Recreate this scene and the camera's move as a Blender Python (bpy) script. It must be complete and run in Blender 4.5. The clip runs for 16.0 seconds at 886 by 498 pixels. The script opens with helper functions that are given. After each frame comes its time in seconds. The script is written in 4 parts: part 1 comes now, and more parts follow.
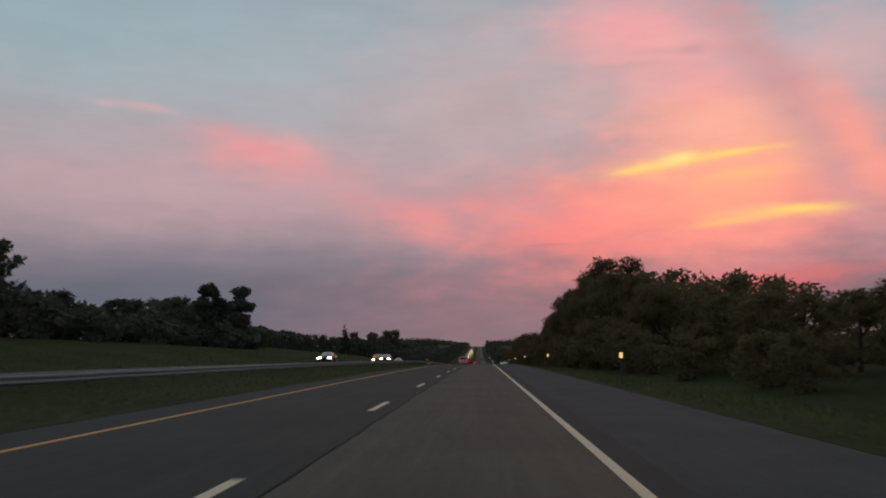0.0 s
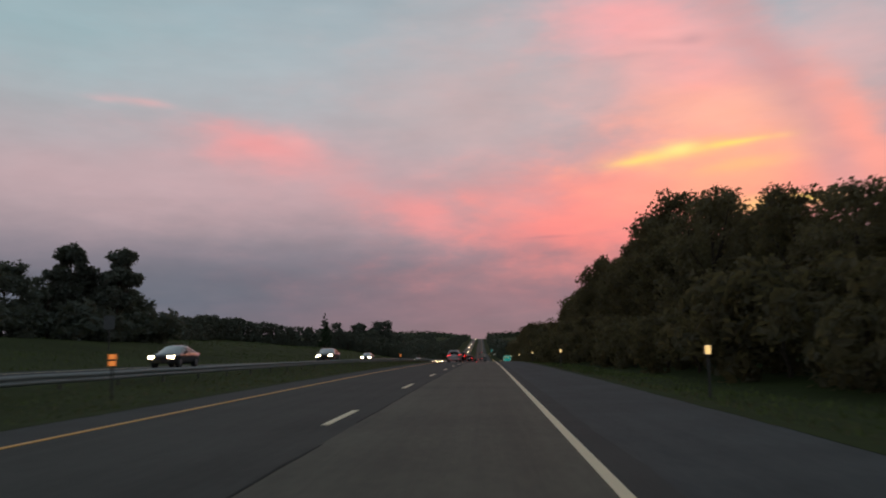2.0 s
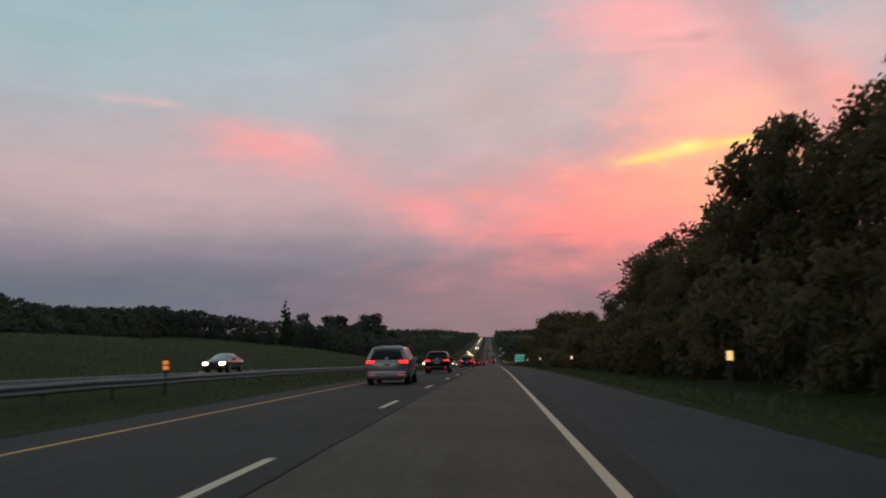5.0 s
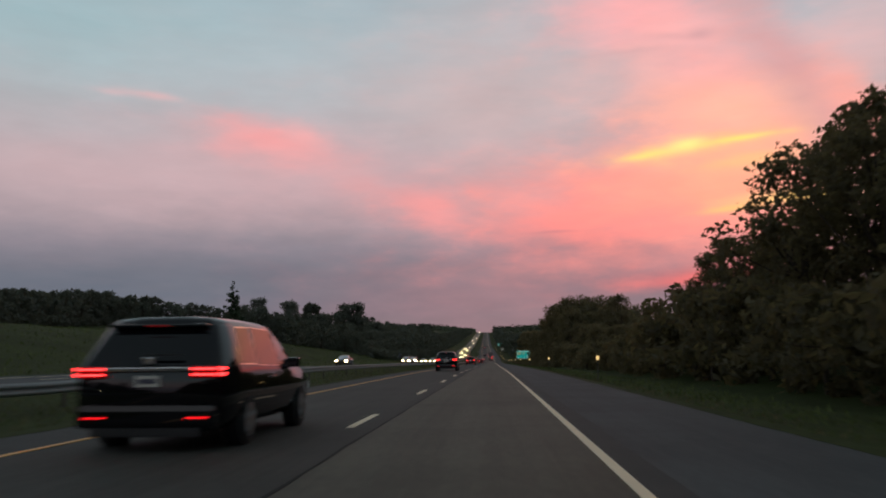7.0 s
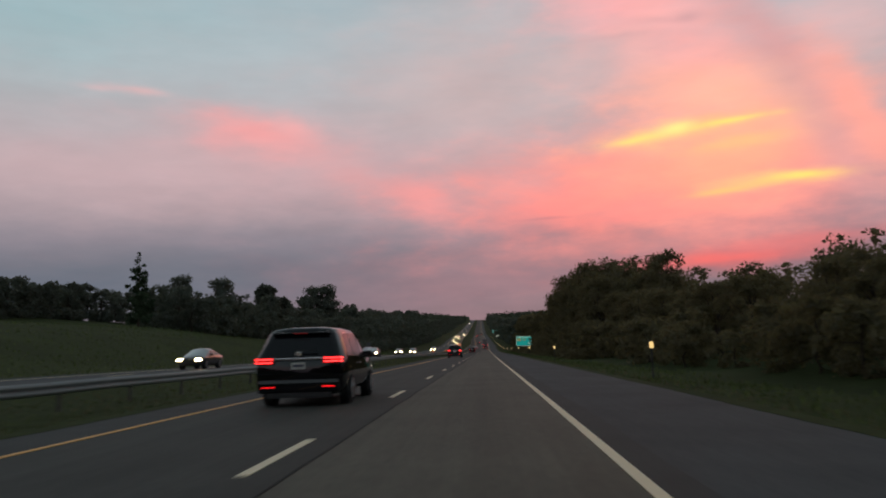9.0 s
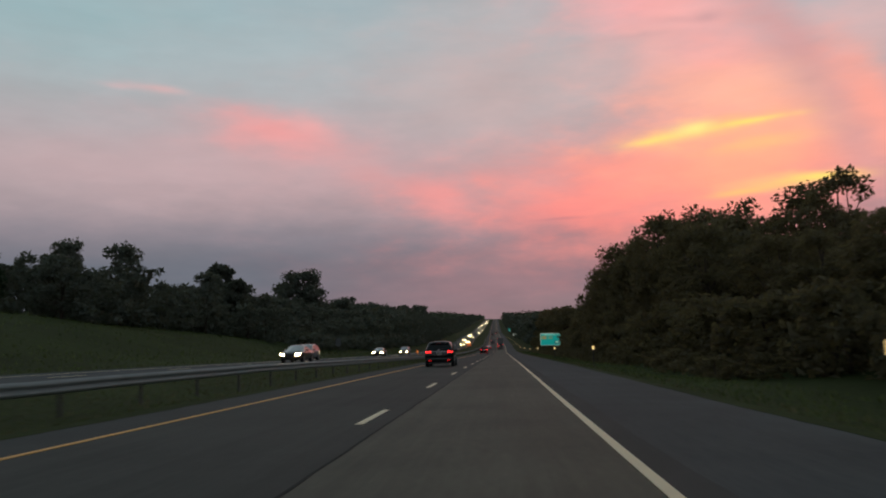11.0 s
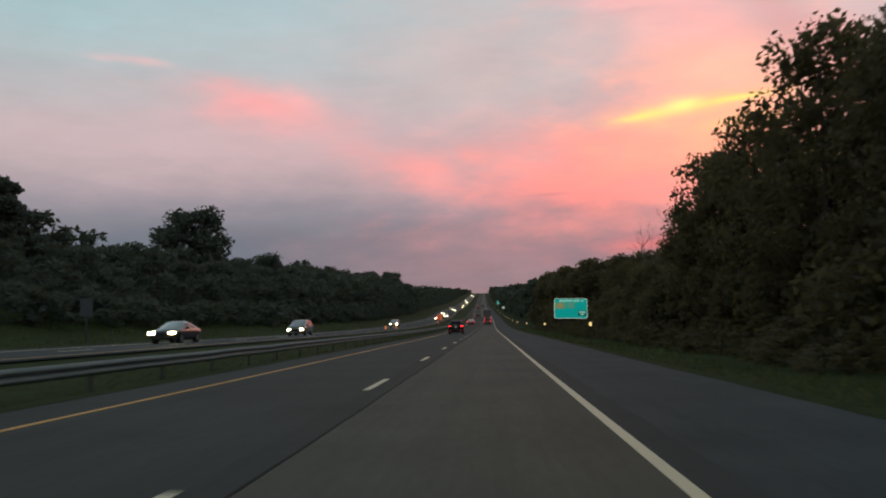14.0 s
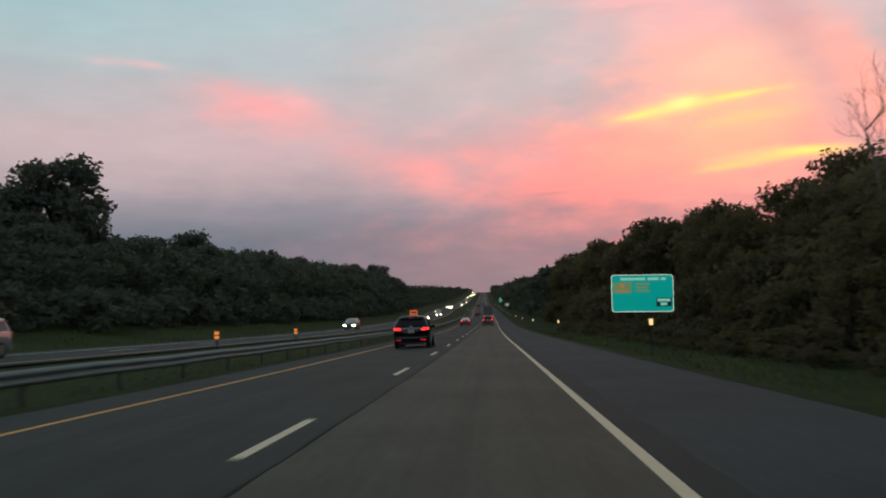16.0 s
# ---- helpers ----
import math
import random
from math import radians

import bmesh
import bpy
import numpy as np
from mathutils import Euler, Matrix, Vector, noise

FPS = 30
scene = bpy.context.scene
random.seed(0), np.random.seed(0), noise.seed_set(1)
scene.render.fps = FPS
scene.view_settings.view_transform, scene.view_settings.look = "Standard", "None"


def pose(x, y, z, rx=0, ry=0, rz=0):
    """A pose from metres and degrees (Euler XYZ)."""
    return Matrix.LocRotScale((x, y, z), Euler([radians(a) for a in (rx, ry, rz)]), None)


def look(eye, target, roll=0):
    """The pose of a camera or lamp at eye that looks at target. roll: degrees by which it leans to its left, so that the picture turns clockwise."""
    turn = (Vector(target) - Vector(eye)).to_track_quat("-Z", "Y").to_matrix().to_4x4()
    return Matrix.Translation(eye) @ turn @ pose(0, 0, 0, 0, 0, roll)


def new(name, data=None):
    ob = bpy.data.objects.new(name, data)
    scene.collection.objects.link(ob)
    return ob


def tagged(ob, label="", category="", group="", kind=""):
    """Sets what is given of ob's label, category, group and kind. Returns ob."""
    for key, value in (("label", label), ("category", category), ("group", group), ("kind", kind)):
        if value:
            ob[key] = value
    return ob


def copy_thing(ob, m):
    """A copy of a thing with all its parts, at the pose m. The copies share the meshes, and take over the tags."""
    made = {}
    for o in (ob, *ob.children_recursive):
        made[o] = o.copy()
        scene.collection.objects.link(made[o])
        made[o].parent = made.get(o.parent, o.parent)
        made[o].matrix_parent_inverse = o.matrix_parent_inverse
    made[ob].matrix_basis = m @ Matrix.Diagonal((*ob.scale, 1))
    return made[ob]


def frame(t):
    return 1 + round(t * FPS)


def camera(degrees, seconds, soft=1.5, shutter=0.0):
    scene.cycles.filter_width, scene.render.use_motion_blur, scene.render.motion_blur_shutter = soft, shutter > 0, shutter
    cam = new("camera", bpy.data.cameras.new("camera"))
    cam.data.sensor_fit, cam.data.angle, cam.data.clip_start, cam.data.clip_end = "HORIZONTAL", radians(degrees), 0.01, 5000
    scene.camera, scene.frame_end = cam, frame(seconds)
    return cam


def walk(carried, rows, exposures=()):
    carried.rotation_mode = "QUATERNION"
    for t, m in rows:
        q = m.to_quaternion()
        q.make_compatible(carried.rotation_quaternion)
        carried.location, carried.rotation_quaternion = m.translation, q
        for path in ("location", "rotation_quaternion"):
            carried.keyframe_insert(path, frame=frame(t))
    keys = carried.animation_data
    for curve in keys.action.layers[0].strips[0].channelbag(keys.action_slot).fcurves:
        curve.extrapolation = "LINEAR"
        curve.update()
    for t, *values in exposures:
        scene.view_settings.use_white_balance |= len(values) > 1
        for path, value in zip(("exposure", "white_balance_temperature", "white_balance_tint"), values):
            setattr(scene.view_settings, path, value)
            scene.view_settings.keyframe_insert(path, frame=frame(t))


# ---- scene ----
cam = camera(58.28, 16.0, soft=2.0, shutter=0.3)
PATH = [
    (0.0, (-0.03, -10.07, 1.14), (-0.485, -0.169, 2.471), -0.51),
    (0.5, (0.05, 3.08, 1.16), (-0.397, 12.986, 2.485), -0.86),
    (1.0, (0.13, 16.24, 1.19), (-0.328, 26.146, 2.492), -0.71),
    (1.5, (0.23, 29.41, 1.21), (-0.228, 39.316, 2.511), -0.90),
    (2.0, (0.31, 42.60, 1.23), (-0.152, 52.508, 2.472), -1.00),
    (2.5, (0.39, 55.82, 1.22), (-0.083, 65.732, 2.438), -1.27),
    (3.0, (0.49, 69.07, 1.17), (-0.005, 78.980, 2.422), -1.07),
    (3.5, (0.57, 82.34, 1.13), (0.059, 92.248, 2.381), -0.98),
    (4.0, (0.69, 95.62, 1.07), (0.146, 105.522, 2.320), -1.15),
    (4.5, (0.75, 108.92, 0.97), (0.196, 118.826, 2.218), -1.14),
    (5.0, (0.77, 122.25, 0.86), (0.210, 132.161, 2.085), -1.09),
    (5.5, (0.78, 135.62, 0.71), (0.207, 145.534, 1.918), -1.04),
    (6.0, (0.80, 149.04, 0.54), (0.216, 158.954, 1.728), -0.99),
    (6.5, (0.85, 162.52, 0.35), (0.270, 172.429, 1.532), -0.97),
    (7.0, (0.83, 176.05, 0.13), (0.288, 185.962, 1.302), -0.66),
    (7.5, (0.84, 189.60, -0.11), (0.305, 199.514, 1.064), -0.91),
    (8.0, (0.89, 203.18, -0.36), (0.318, 213.099, 0.734), -0.88),
    (8.5, (0.98, 216.82, -0.61), (0.415, 226.757, 0.360), -1.65),
    (9.0, (1.09, 230.58, -0.87), (0.642, 240.512, 0.164), -2.05),
    (9.5, (1.14, 244.41, -1.15), (0.669, 254.342, -0.116), -1.98),
    (10.0, (1.18, 258.32, -1.46), (0.652, 268.248, -0.425), -1.83),
    (10.5, (1.22, 272.25, -1.78), (0.623, 282.183, -0.746), -1.65),
    (11.0, (1.26, 286.18, -2.11), (0.610, 296.103, -1.078), -1.50),
    (11.5, (1.31, 300.04, -2.44), (0.637, 309.964, -1.403), -1.44),
    (12.0, (1.38, 313.84, -2.75), (0.786, 323.776, -1.771), -1.28),
    (12.5, (1.46, 327.68, -3.05), (0.888, 337.628, -2.184), -1.61),
    (13.0, (1.51, 341.62, -3.36), (0.971, 351.575, -2.616), -1.50),
    (13.5, (1.54, 355.64, -3.68), (1.020, 365.602, -2.980), -1.66),
    (14.0, (1.60, 369.74, -4.03), (1.096, 379.699, -3.309), -1.38),
    (14.5, (1.65, 383.87, -4.37), (1.197, 393.828, -3.611), -1.28),
    (15.0, (1.74, 397.99, -4.70), (1.288, 407.954, -3.934), -1.39),
    (15.5, (1.88, 412.04, -5.03), (1.397, 421.996, -4.281), -1.68),
    (16.0, (1.98, 425.97, -5.35), (1.462, 435.925, -4.626), -1.91),
]
walk(cam, [(t, look(eye, target, roll)) for t, eye, target, roll in PATH],
     [(0, 0.05, 7250, 12), (1.5, 0.11, 7250, 10), (3.5, 0.27, 7250, 6), (7, 0.27, 7250, 8), (9, 0.25, 7250, 7), (11.3, 0.17, 7250, 4), (12.2, 0.18, 7200, 2), (13.5, 0.38, 7150, 1), (16, 0.43, 7050, 0)])

# ---- world: a dusk sky with sunset clouds ----


def srgb(r, g, b):
    return tuple(((c / 255 + 0.055) / 1.055) ** 2.4 if c > 10 else c / 3295 for c in (r, g, b)) + (1.0,)


world = bpy.data.worlds.new("dusk_sky")
scene.world = world
world.use_nodes = True
WN, WL = world.node_tree.nodes, world.node_tree.links
WN.clear()


def wmath(op, a, b=0.0, clamp=False):
    n = WN.new("ShaderNodeMath")
    n.operation, n.use_clamp = op, clamp
    for i, v in enumerate((a, b)):
        if isinstance(v, (int, float)):
            n.inputs[i].default_value = v
        else:
            WL.new(v, n.inputs[i])
    return n.outputs[0]


def wmix(fac, a, b):
    n = WN.new("ShaderNodeMix")
    n.data_type = "RGBA"
    for sock, v in ((n.inputs[0], fac), (n.inputs[6], a), (n.inputs[7], b)):
        if isinstance(v, (int, float, tuple)):
            sock.default_value = v
        else:
            WL.new(v, sock)
    return n.outputs[2]


coord = WN.new("ShaderNodeTexCoord").outputs["Generated"]
sep = WN.new("ShaderNodeSeparateXYZ")
WL.new(coord, sep.inputs[0])
azimuth = wmath("MULTIPLY", wmath("ARCTAN2", sep.outputs[0], sep.outputs[1]), 57.2958)
elevation = wmath("MULTIPLY", wmath("ARCSINE", sep.outputs[2]), 57.2958)


def sky_noise(scale, sx, sz, detail=4.0, seed=0.0):
    mp = WN.new("ShaderNodeMapping")
    mp.inputs["Scale"].default_value = (sx, sx, sz)
    mp.inputs["Location"].default_value = (seed, seed * 0.7, seed * 1.3)
    mp.inputs["Rotation"].default_value = (0.0, 0.0, 0.0)
    WL.new(coord, mp.inputs[0])
    n = WN.new("ShaderNodeTexNoise")
    n.inputs["Scale"].default_value = scale
    n.inputs["Detail"].default_value = detail
    n.inputs["Roughness"].default_value = 0.55
    WL.new(mp.outputs[0], n.inputs["Vector"])
    return wmath("SUBTRACT", n.outputs[0], 0.5)


warp_a = sky_noise(4.0, 1.0, 2.2, 5.0, 1.7)
warp_e = sky_noise(5.0, 1.0, 2.6, 5.0, 5.1)
streaks = sky_noise(7.0, 1.0, 4.5, 7.0, 9.3)
ragged = sky_noise(14.0, 1.0, 2.6, 9.0, 4.4)
wisps = sky_noise(26.0, 1.0, 3.6, 9.0, 2.9)
warped_az = wmath("ADD", azimuth, wmath("MULTIPLY", warp_a, 5.0))
warped_el = wmath("ADD", elevation, wmath("ADD", wmath("MULTIPLY", warp_e, 2.0), wmath("MULTIPLY", streaks, 2.2)))
fine_az = wmath("ADD", azimuth, wmath("MULTIPLY", warp_a, 1.5))
fine_el = wmath("ADD", elevation, wmath("ADD", wmath("MULTIPLY", warp_e, 0.7), wmath("MULTIPLY", streaks, 0.5)))

ramp = WN.new("ShaderNodeValToRGB")
WL.new(wmath("DIVIDE", wmath("ADD", elevation, 5.0), 95.0, True), ramp.inputs[0])
stops = ((-5, (120, 102, 112)), (1, (128, 108, 118)), (4, (102, 105, 121)), (7, (127, 124, 140)), (12, (166, 154, 166)),
         (17, (160, 162, 174)), (21, (148, 168, 184)), (28, (138, 158, 174)), (45, (100, 116, 128)), (90, (76, 92, 106)))
while len(ramp.color_ramp.elements) < len(stops):
    ramp.color_ramp.elements.new(0.5)
for el, (deg, col) in zip(ramp.color_ramp.elements, stops):
    el.position, el.color = (deg + 5) / 95, srgb(*col)
sky_colour = ramp.outputs[0]


def sky_cloud(az, el, wide, high, tilt, colour, amount):
    """A soft bank of lit cloud at that azimuth and elevation in degrees, wide by high degrees, tilted."""
    global sky_colour
    small = high < 1.1 or abs(tilt) > 40
    da = wmath("SUBTRACT", fine_az if small else warped_az, az)
    de = wmath("SUBTRACT", fine_el if small else warped_el, el)
    c, s = math.cos(radians(tilt)), math.sin(radians(tilt))
    u = wmath("ADD", wmath("MULTIPLY", da, c / wide), wmath("MULTIPLY", de, s / wide))
    v = wmath("ADD", wmath("MULTIPLY", da, -s / high), wmath("MULTIPLY", de, c / high))
    q = wmath("ADD", wmath("MULTIPLY", u, u), wmath("MULTIPLY", v, v))
    q = wmath("MAXIMUM", wmath("MULTIPLY", q, wmath("ADD", 1.0, wmath("MULTIPLY", ragged, 1.9))), wmath("MULTIPLY", q, 0.25))
    fac = wmath("MULTIPLY", wmath("EXPONENT", wmath("MULTIPLY", q, -1.0)), wmath("ADD", amount, wmath("MULTIPLY", wisps, 0.45 * amount)), True)
    sky_colour = wmix(fac, sky_colour, srgb(*colour))


sky_cloud(-28.2, 20.6, 16.1, 4.97, 0, (140, 174, 188), 0.60)
sky_cloud(-12.4, 19.0, 16.9, 4.43, 4, (166, 176, 190), 0.60)
sky_cloud(1.8, 21.3, 8.1, 4.89, 0, (182, 172, 182), 0.60)
sky_cloud(-24.4, 11.5, 16.3, 3.11, 4, (190, 164, 176), 0.60)
sky_cloud(-9.2, 11.2, 13.4, 3.64, -8, (194, 158, 170), 0.55)
sky_cloud(-26.6, 3.3, 24.7, 2.54, 0, (97, 105, 123), 0.95)
sky_cloud(0.0, 16.7, 8.1, 3.67, -6, (190, 166, 174), 0.60)
sky_cloud(4.0, 11.4, 6.9, 2.44, 6, (214, 152, 158), 0.50)
sky_cloud(-14.9, 14.1, 3.8, 1.36, -10, (238, 154, 160), 0.75)
sky_cloud(-13.0, 14.8, 1.4, 0.80, -6, (240, 162, 168), 0.55)
sky_cloud(-23.4, 16.8, 1.6, 0.27, -5, (216, 170, 178), 0.55)
sky_cloud(-26.0, 16.9, 1.2, 0.23, -2, (208, 170, 180), 0.40)
sky_cloud(-8.4, 11.2, 2.8, 1.22, -20, (216, 154, 162), 0.45)
sky_cloud(-4.5, 9.5, 2.5, 1.46, -8, (240, 150, 154), 0.70)
sky_cloud(0.6, 3.4, 12.2, 2.24, 0, (160, 122, 134), 0.60)
sky_cloud(12.5, 5.8, 13.3, 1.05, 3, (184, 130, 138), 0.60)
sky_cloud(10.7, 9.5, 10.1, 2.83, 5, (250, 138, 136), 0.88)
sky_cloud(18.2, 9.7, 9.9, 3.57, 4, (253, 146, 142), 0.88)
sky_cloud(16.4, 15.9, 7.6, 4.79, -35, (250, 160, 160), 0.85)
sky_cloud(11.3, 22.1, 5.2, 2.82, -10, (242, 166, 174), 0.80)
sky_cloud(24.7, 18.7, 5.8, 3.50, 0, (212, 174, 182), 0.70)
sky_cloud(16.9, 12.1, 7.6, 2.79, 6, (255, 168, 148), 0.70)
sky_cloud(18.3, 10.8, 5.2, 2.38, 8, (255, 178, 142), 0.50)
sky_cloud(22.2, 15.9, 9.4, 1.8, -60, (202, 152, 160), 0.92)
sky_cloud(16.7, 15.3, 5.2, 2.19, -12, (252, 192, 168), 0.50)
sky_cloud(25.8, 13.3, 5.0, 1.31, -60, (246, 160, 152), 0.80)
sky_cloud(4.9, 8.2, 3.7, 0.89, 4, (246, 138, 138), 0.55)
sky_cloud(11.4, 7.5, 6.1, 0.48, 5, (246, 136, 136), 0.45)
sky_cloud(14.2, 13.1, 4.2, 0.60, 4, (255, 196, 132), 0.80)
sky_cloud(11.7, 12.9, 1.9, 0.28, 6, (255, 222, 124), 0.75)
sky_cloud(14.2, 13.4, 1.4, 0.44, 4, (255, 236, 146), 0.80)
sky_cloud(17.7, 13.4, 2.4, 0.20, 3, (255, 224, 122), 0.80)
sky_cloud(18.4, 12.0, 2.8, 0.40, 3, (255, 196, 128), 0.50)
sky_cloud(20.7, 9.3, 3.5, 0.39, 1, (255, 202, 126), 0.80)
sky_cloud(22.4, 9.4, 1.8, 0.24, -1, (255, 226, 118), 0.75)
sky_cloud(17.5, 8.9, 2.4, 0.24, 4, (255, 202, 118), 0.60)
sky_cloud(17.2, 4.4, 6.0, 0.68, 3, (240, 108, 108), 0.80)
sky_cloud(22.1, 5.3, 6.3, 0.47, 2, (222, 118, 122), 0.50)
sky_cloud(11.2, 19.9, 2.8, 0.20, 2, (176, 142, 156), 0.30)
sky_cloud(13.6, 20.7, 1.8, 0.24, -3, (178, 142, 156), 0.45)
sky_cloud(15.5, 20.7, 0.8, 0.32, 0, (170, 138, 152), 0.50)
sky_cloud(13.2, 20.9, 2.4, 1.05, 0, (250, 180, 180), 0.25)
sky_cloud(4.7, 7.7, 1.6, 0.12, 2, (176, 122, 134), 0.45)
sky_cloud(8.3, 18.6, 4.9, 1.62, 8, (196, 172, 180), 0.50)

mottle = sky_noise(13.0, 1.0, 3.4, 8.0, 3.3)
banks = sky_noise(5.5, 1.0, 4.0, 7.0, 7.9)
sky_colour = wmix(wmath("MULTIPLY", wmath("MAXIMUM", banks, 0.0), 0.25, True), sky_colour, srgb(196, 150, 156))
sky_colour = wmix(wmath("MULTIPLY", wmath("MAXIMUM", wmath("MULTIPLY", banks, -1.0), 0.0), 0.35, True), sky_colour, srgb(168, 156, 166))
grain = wmath("ADD", wmath("ADD", 1.0, wmath("MULTIPLY", mottle, 0.15)), wmath("ADD", wmath("MULTIPLY", streaks, 0.1), wmath("MULTIPLY", warp_e, 0.12)))
shade = WN.new("ShaderNodeVectorMath")
shade.operation = "SCALE"
WL.new(sky_colour, shade.inputs[0])
WL.new(grain, shade.inputs["Scale"])
background = WN.new("ShaderNodeBackground")
background.inputs["Strength"].default_value = 1.0
WL.new(shade.outputs[0], background.inputs["Color"])
WL.new(background.outputs[0], WN.new("ShaderNodeOutputWorld").inputs["Surface"])

# ---- materials ----


def material(name, colour, rough=0.6, metal=0.0, noise_scale=0.0, spread=0.3, fine_scale=0.0, bump=0.0, lengthwise=0.0, emit=None, strength=0.0,
             coat=0.0, gloss=0.5, island=0.0, per_object=0.0, see_through=0.0, through_light=0.0):
    m = bpy.data.materials.new(name)
    m.use_nodes = True
    nodes, links = m.node_tree.nodes, m.node_tree.links
    b = nodes["Principled BSDF"]
    b.inputs["Roughness"].default_value, b.inputs["Metallic"].default_value = rough, metal
    b.inputs["Base Color"].default_value = (*colour, 1)
    b.inputs["Coat Weight"].default_value = coat
    b.inputs["Specular IOR Level"].default_value = gloss
    if see_through:
        b.inputs["Transmission Weight"].default_value = see_through
        b.inputs["IOR"].default_value = 1.1
    value = None

    def times(a, k):
        mul = nodes.new("ShaderNodeMath")
        mul.operation = "MULTIPLY"
        for sock, v in zip(mul.inputs, (a, k)):
            if isinstance(v, float):
                sock.default_value = v
            else:
                links.new(v, sock)
        return mul.outputs[0]

    def spread_of(sock, amount):
        r = nodes.new("ShaderNodeMapRange")
        r.inputs["To Min"].default_value, r.inputs["To Max"].default_value = 1 - amount, 1 + amount
        links.new(sock, r.inputs["Value"])
        return r.outputs[0]

    if noise_scale:
        tc = nodes.new("ShaderNodeTexCoord").outputs["Object"]
        n = nodes.new("ShaderNodeTexNoise")
        n.inputs["Scale"].default_value, n.inputs["Detail"].default_value = noise_scale, 5
        links.new(tc, n.inputs["Vector"])
        value = spread_of(n.outputs[0], spread)
        if fine_scale:
            n2 = nodes.new("ShaderNodeTexNoise")
            n2.inputs["Scale"].default_value, n2.inputs["Detail"].default_value = fine_scale, 3
            links.new(tc, n2.inputs["Vector"])
            value = times(value, spread_of(n2.outputs[0], spread))
            if bump:
                bp = nodes.new("ShaderNodeBump")
                bp.inputs["Strength"].default_value, bp.inputs["Distance"].default_value = bump, 0.01
                links.new(n2.outputs[0], bp.inputs["Height"])
                links.new(bp.outputs[0], b.inputs["Normal"])
    if lengthwise:
        mp, n3 = nodes.new("ShaderNodeMapping"), nodes.new("ShaderNodeTexNoise")
        mp.inputs["Scale"].default_value = (1.6, 0.03, 0.0)
        n3.inputs["Scale"].default_value, n3.inputs["Detail"].default_value = 1.0, 8
        n3.inputs["Roughness"].default_value = 0.72
        links.new(nodes.new("ShaderNodeTexCoord").outputs["Object"], mp.inputs[0])
        links.new(mp.outputs[0], n3.inputs["Vector"])
        value = times(value, spread_of(n3.outputs[0], lengthwise))
    if island:
        v = spread_of(nodes.new("ShaderNodeNewGeometry").outputs["Random Per Island"], island)
        value = times(value, v) if value else v
    if per_object:
        v = spread_of(nodes.new("ShaderNodeObjectInfo").outputs["Random"], per_object)
        value = times(value, v) if value else v
    if value:
        sc = nodes.new("ShaderNodeVectorMath")
        sc.operation = "SCALE"
        sc.inputs[0].default_value = colour
        links.new(value, sc.inputs["Scale"])
        links.new(sc.outputs[0], b.inputs["Base Color"])
    if emit:
        b.inputs["Emission Color"].default_value, b.inputs["Emission Strength"].default_value = (*emit, 1), strength
    if through_light:
        tr, mx = nodes.new("ShaderNodeBsdfTranslucent"), nodes.new("ShaderNodeMixShader")
        tr.inputs["Color"].default_value = (colour[0] * 2.2, colour[1] * 1.9, colour[2] * 1.2, 1)
        mx.inputs[0].default_value = through_light
        links.new(b.outputs[0], mx.inputs[1])
        links.new(tr.outputs[0], mx.inputs[2])
        links.new(mx.outputs[0], nodes["Material Output"].inputs["Surface"])
    return m


# Driving lane is lighter and warmer: the headlight glow is in its colour.
HEADLIT_ASPHALT = material("asphalt", lengthwise=0.5, gloss=0.22, colour=(0.108, 0.099, 0.074), rough=0.75, noise_scale=0.35, spread=0.38, fine_scale=9, bump=0.4)
DIM_ASPHALT = material("dim_lane_asphalt", (0.06, 0.06, 0.053), 0.8, lengthwise=0.5, gloss=0.2, noise_scale=0.35, spread=0.3, fine_scale=9, bump=0.4)
SHOULDER = material("shoulder_asphalt", lengthwise=0.35, gloss=0.22, colour=(0.066, 0.074, 0.075), rough=0.85, noise_scale=0.5, spread=0.42, fine_scale=11, bump=0.4)
PATCH = material("worn_asphalt", gloss=0.22, colour=(0.05, 0.053, 0.05), rough=0.8, noise_scale=0.8, spread=0.3, fine_scale=40, bump=0.4)
SEAM = material("tar_seam", gloss=0.1, colour=(0.034, 0.033, 0.031), rough=0.85, noise_scale=1.5, spread=0.4)
# White paint tinted warm, so the headlights' cast sits in its colour.
WHITE_PAINT = material("headlit_white_paint", (0.9, 0.75, 0.5), 0.55, noise_scale=1.2, spread=0.1, fine_scale=30)
YELLOW_PAINT = material("yellow_road_paint", (0.8, 0.38, 0.07), 0.55, noise_scale=1.2, spread=0.12, fine_scale=30)
GRASS_GROUND = material("grassy_ground", gloss=0.08, colour=(0.041, 0.054, 0.018), rough=0.95, noise_scale=0.12, spread=0.5, fine_scale=2.5, bump=0.8)
GRASS = material("grass_blades", gloss=0.08, colour=(0.105, 0.132, 0.044), rough=0.8, island=0.5)
DRY_GRASS = material("dry_grass_blades", gloss=0.08, colour=(0.15, 0.125, 0.07), rough=0.85, island=0.4)
STEEL = material("galvanised_steel", (0.2, 0.225, 0.225), 0.65, 0.05, noise_scale=1.5, spread=0.2, fine_scale=20)
POST_STEEL = material("weathered_post", (0.075, 0.07, 0.065), 0.7, 0.3, noise_scale=4, spread=0.3)
BARK = material("bark", gloss=0.08, colour=(0.07, 0.055, 0.042), rough=0.9, noise_scale=2.5, spread=0.4, fine_scale=14, bump=0.8)
DEAD_WOOD = material("dead_wood", (0.17, 0.145, 0.125), 0.9, noise_scale=2.5, spread=0.3)
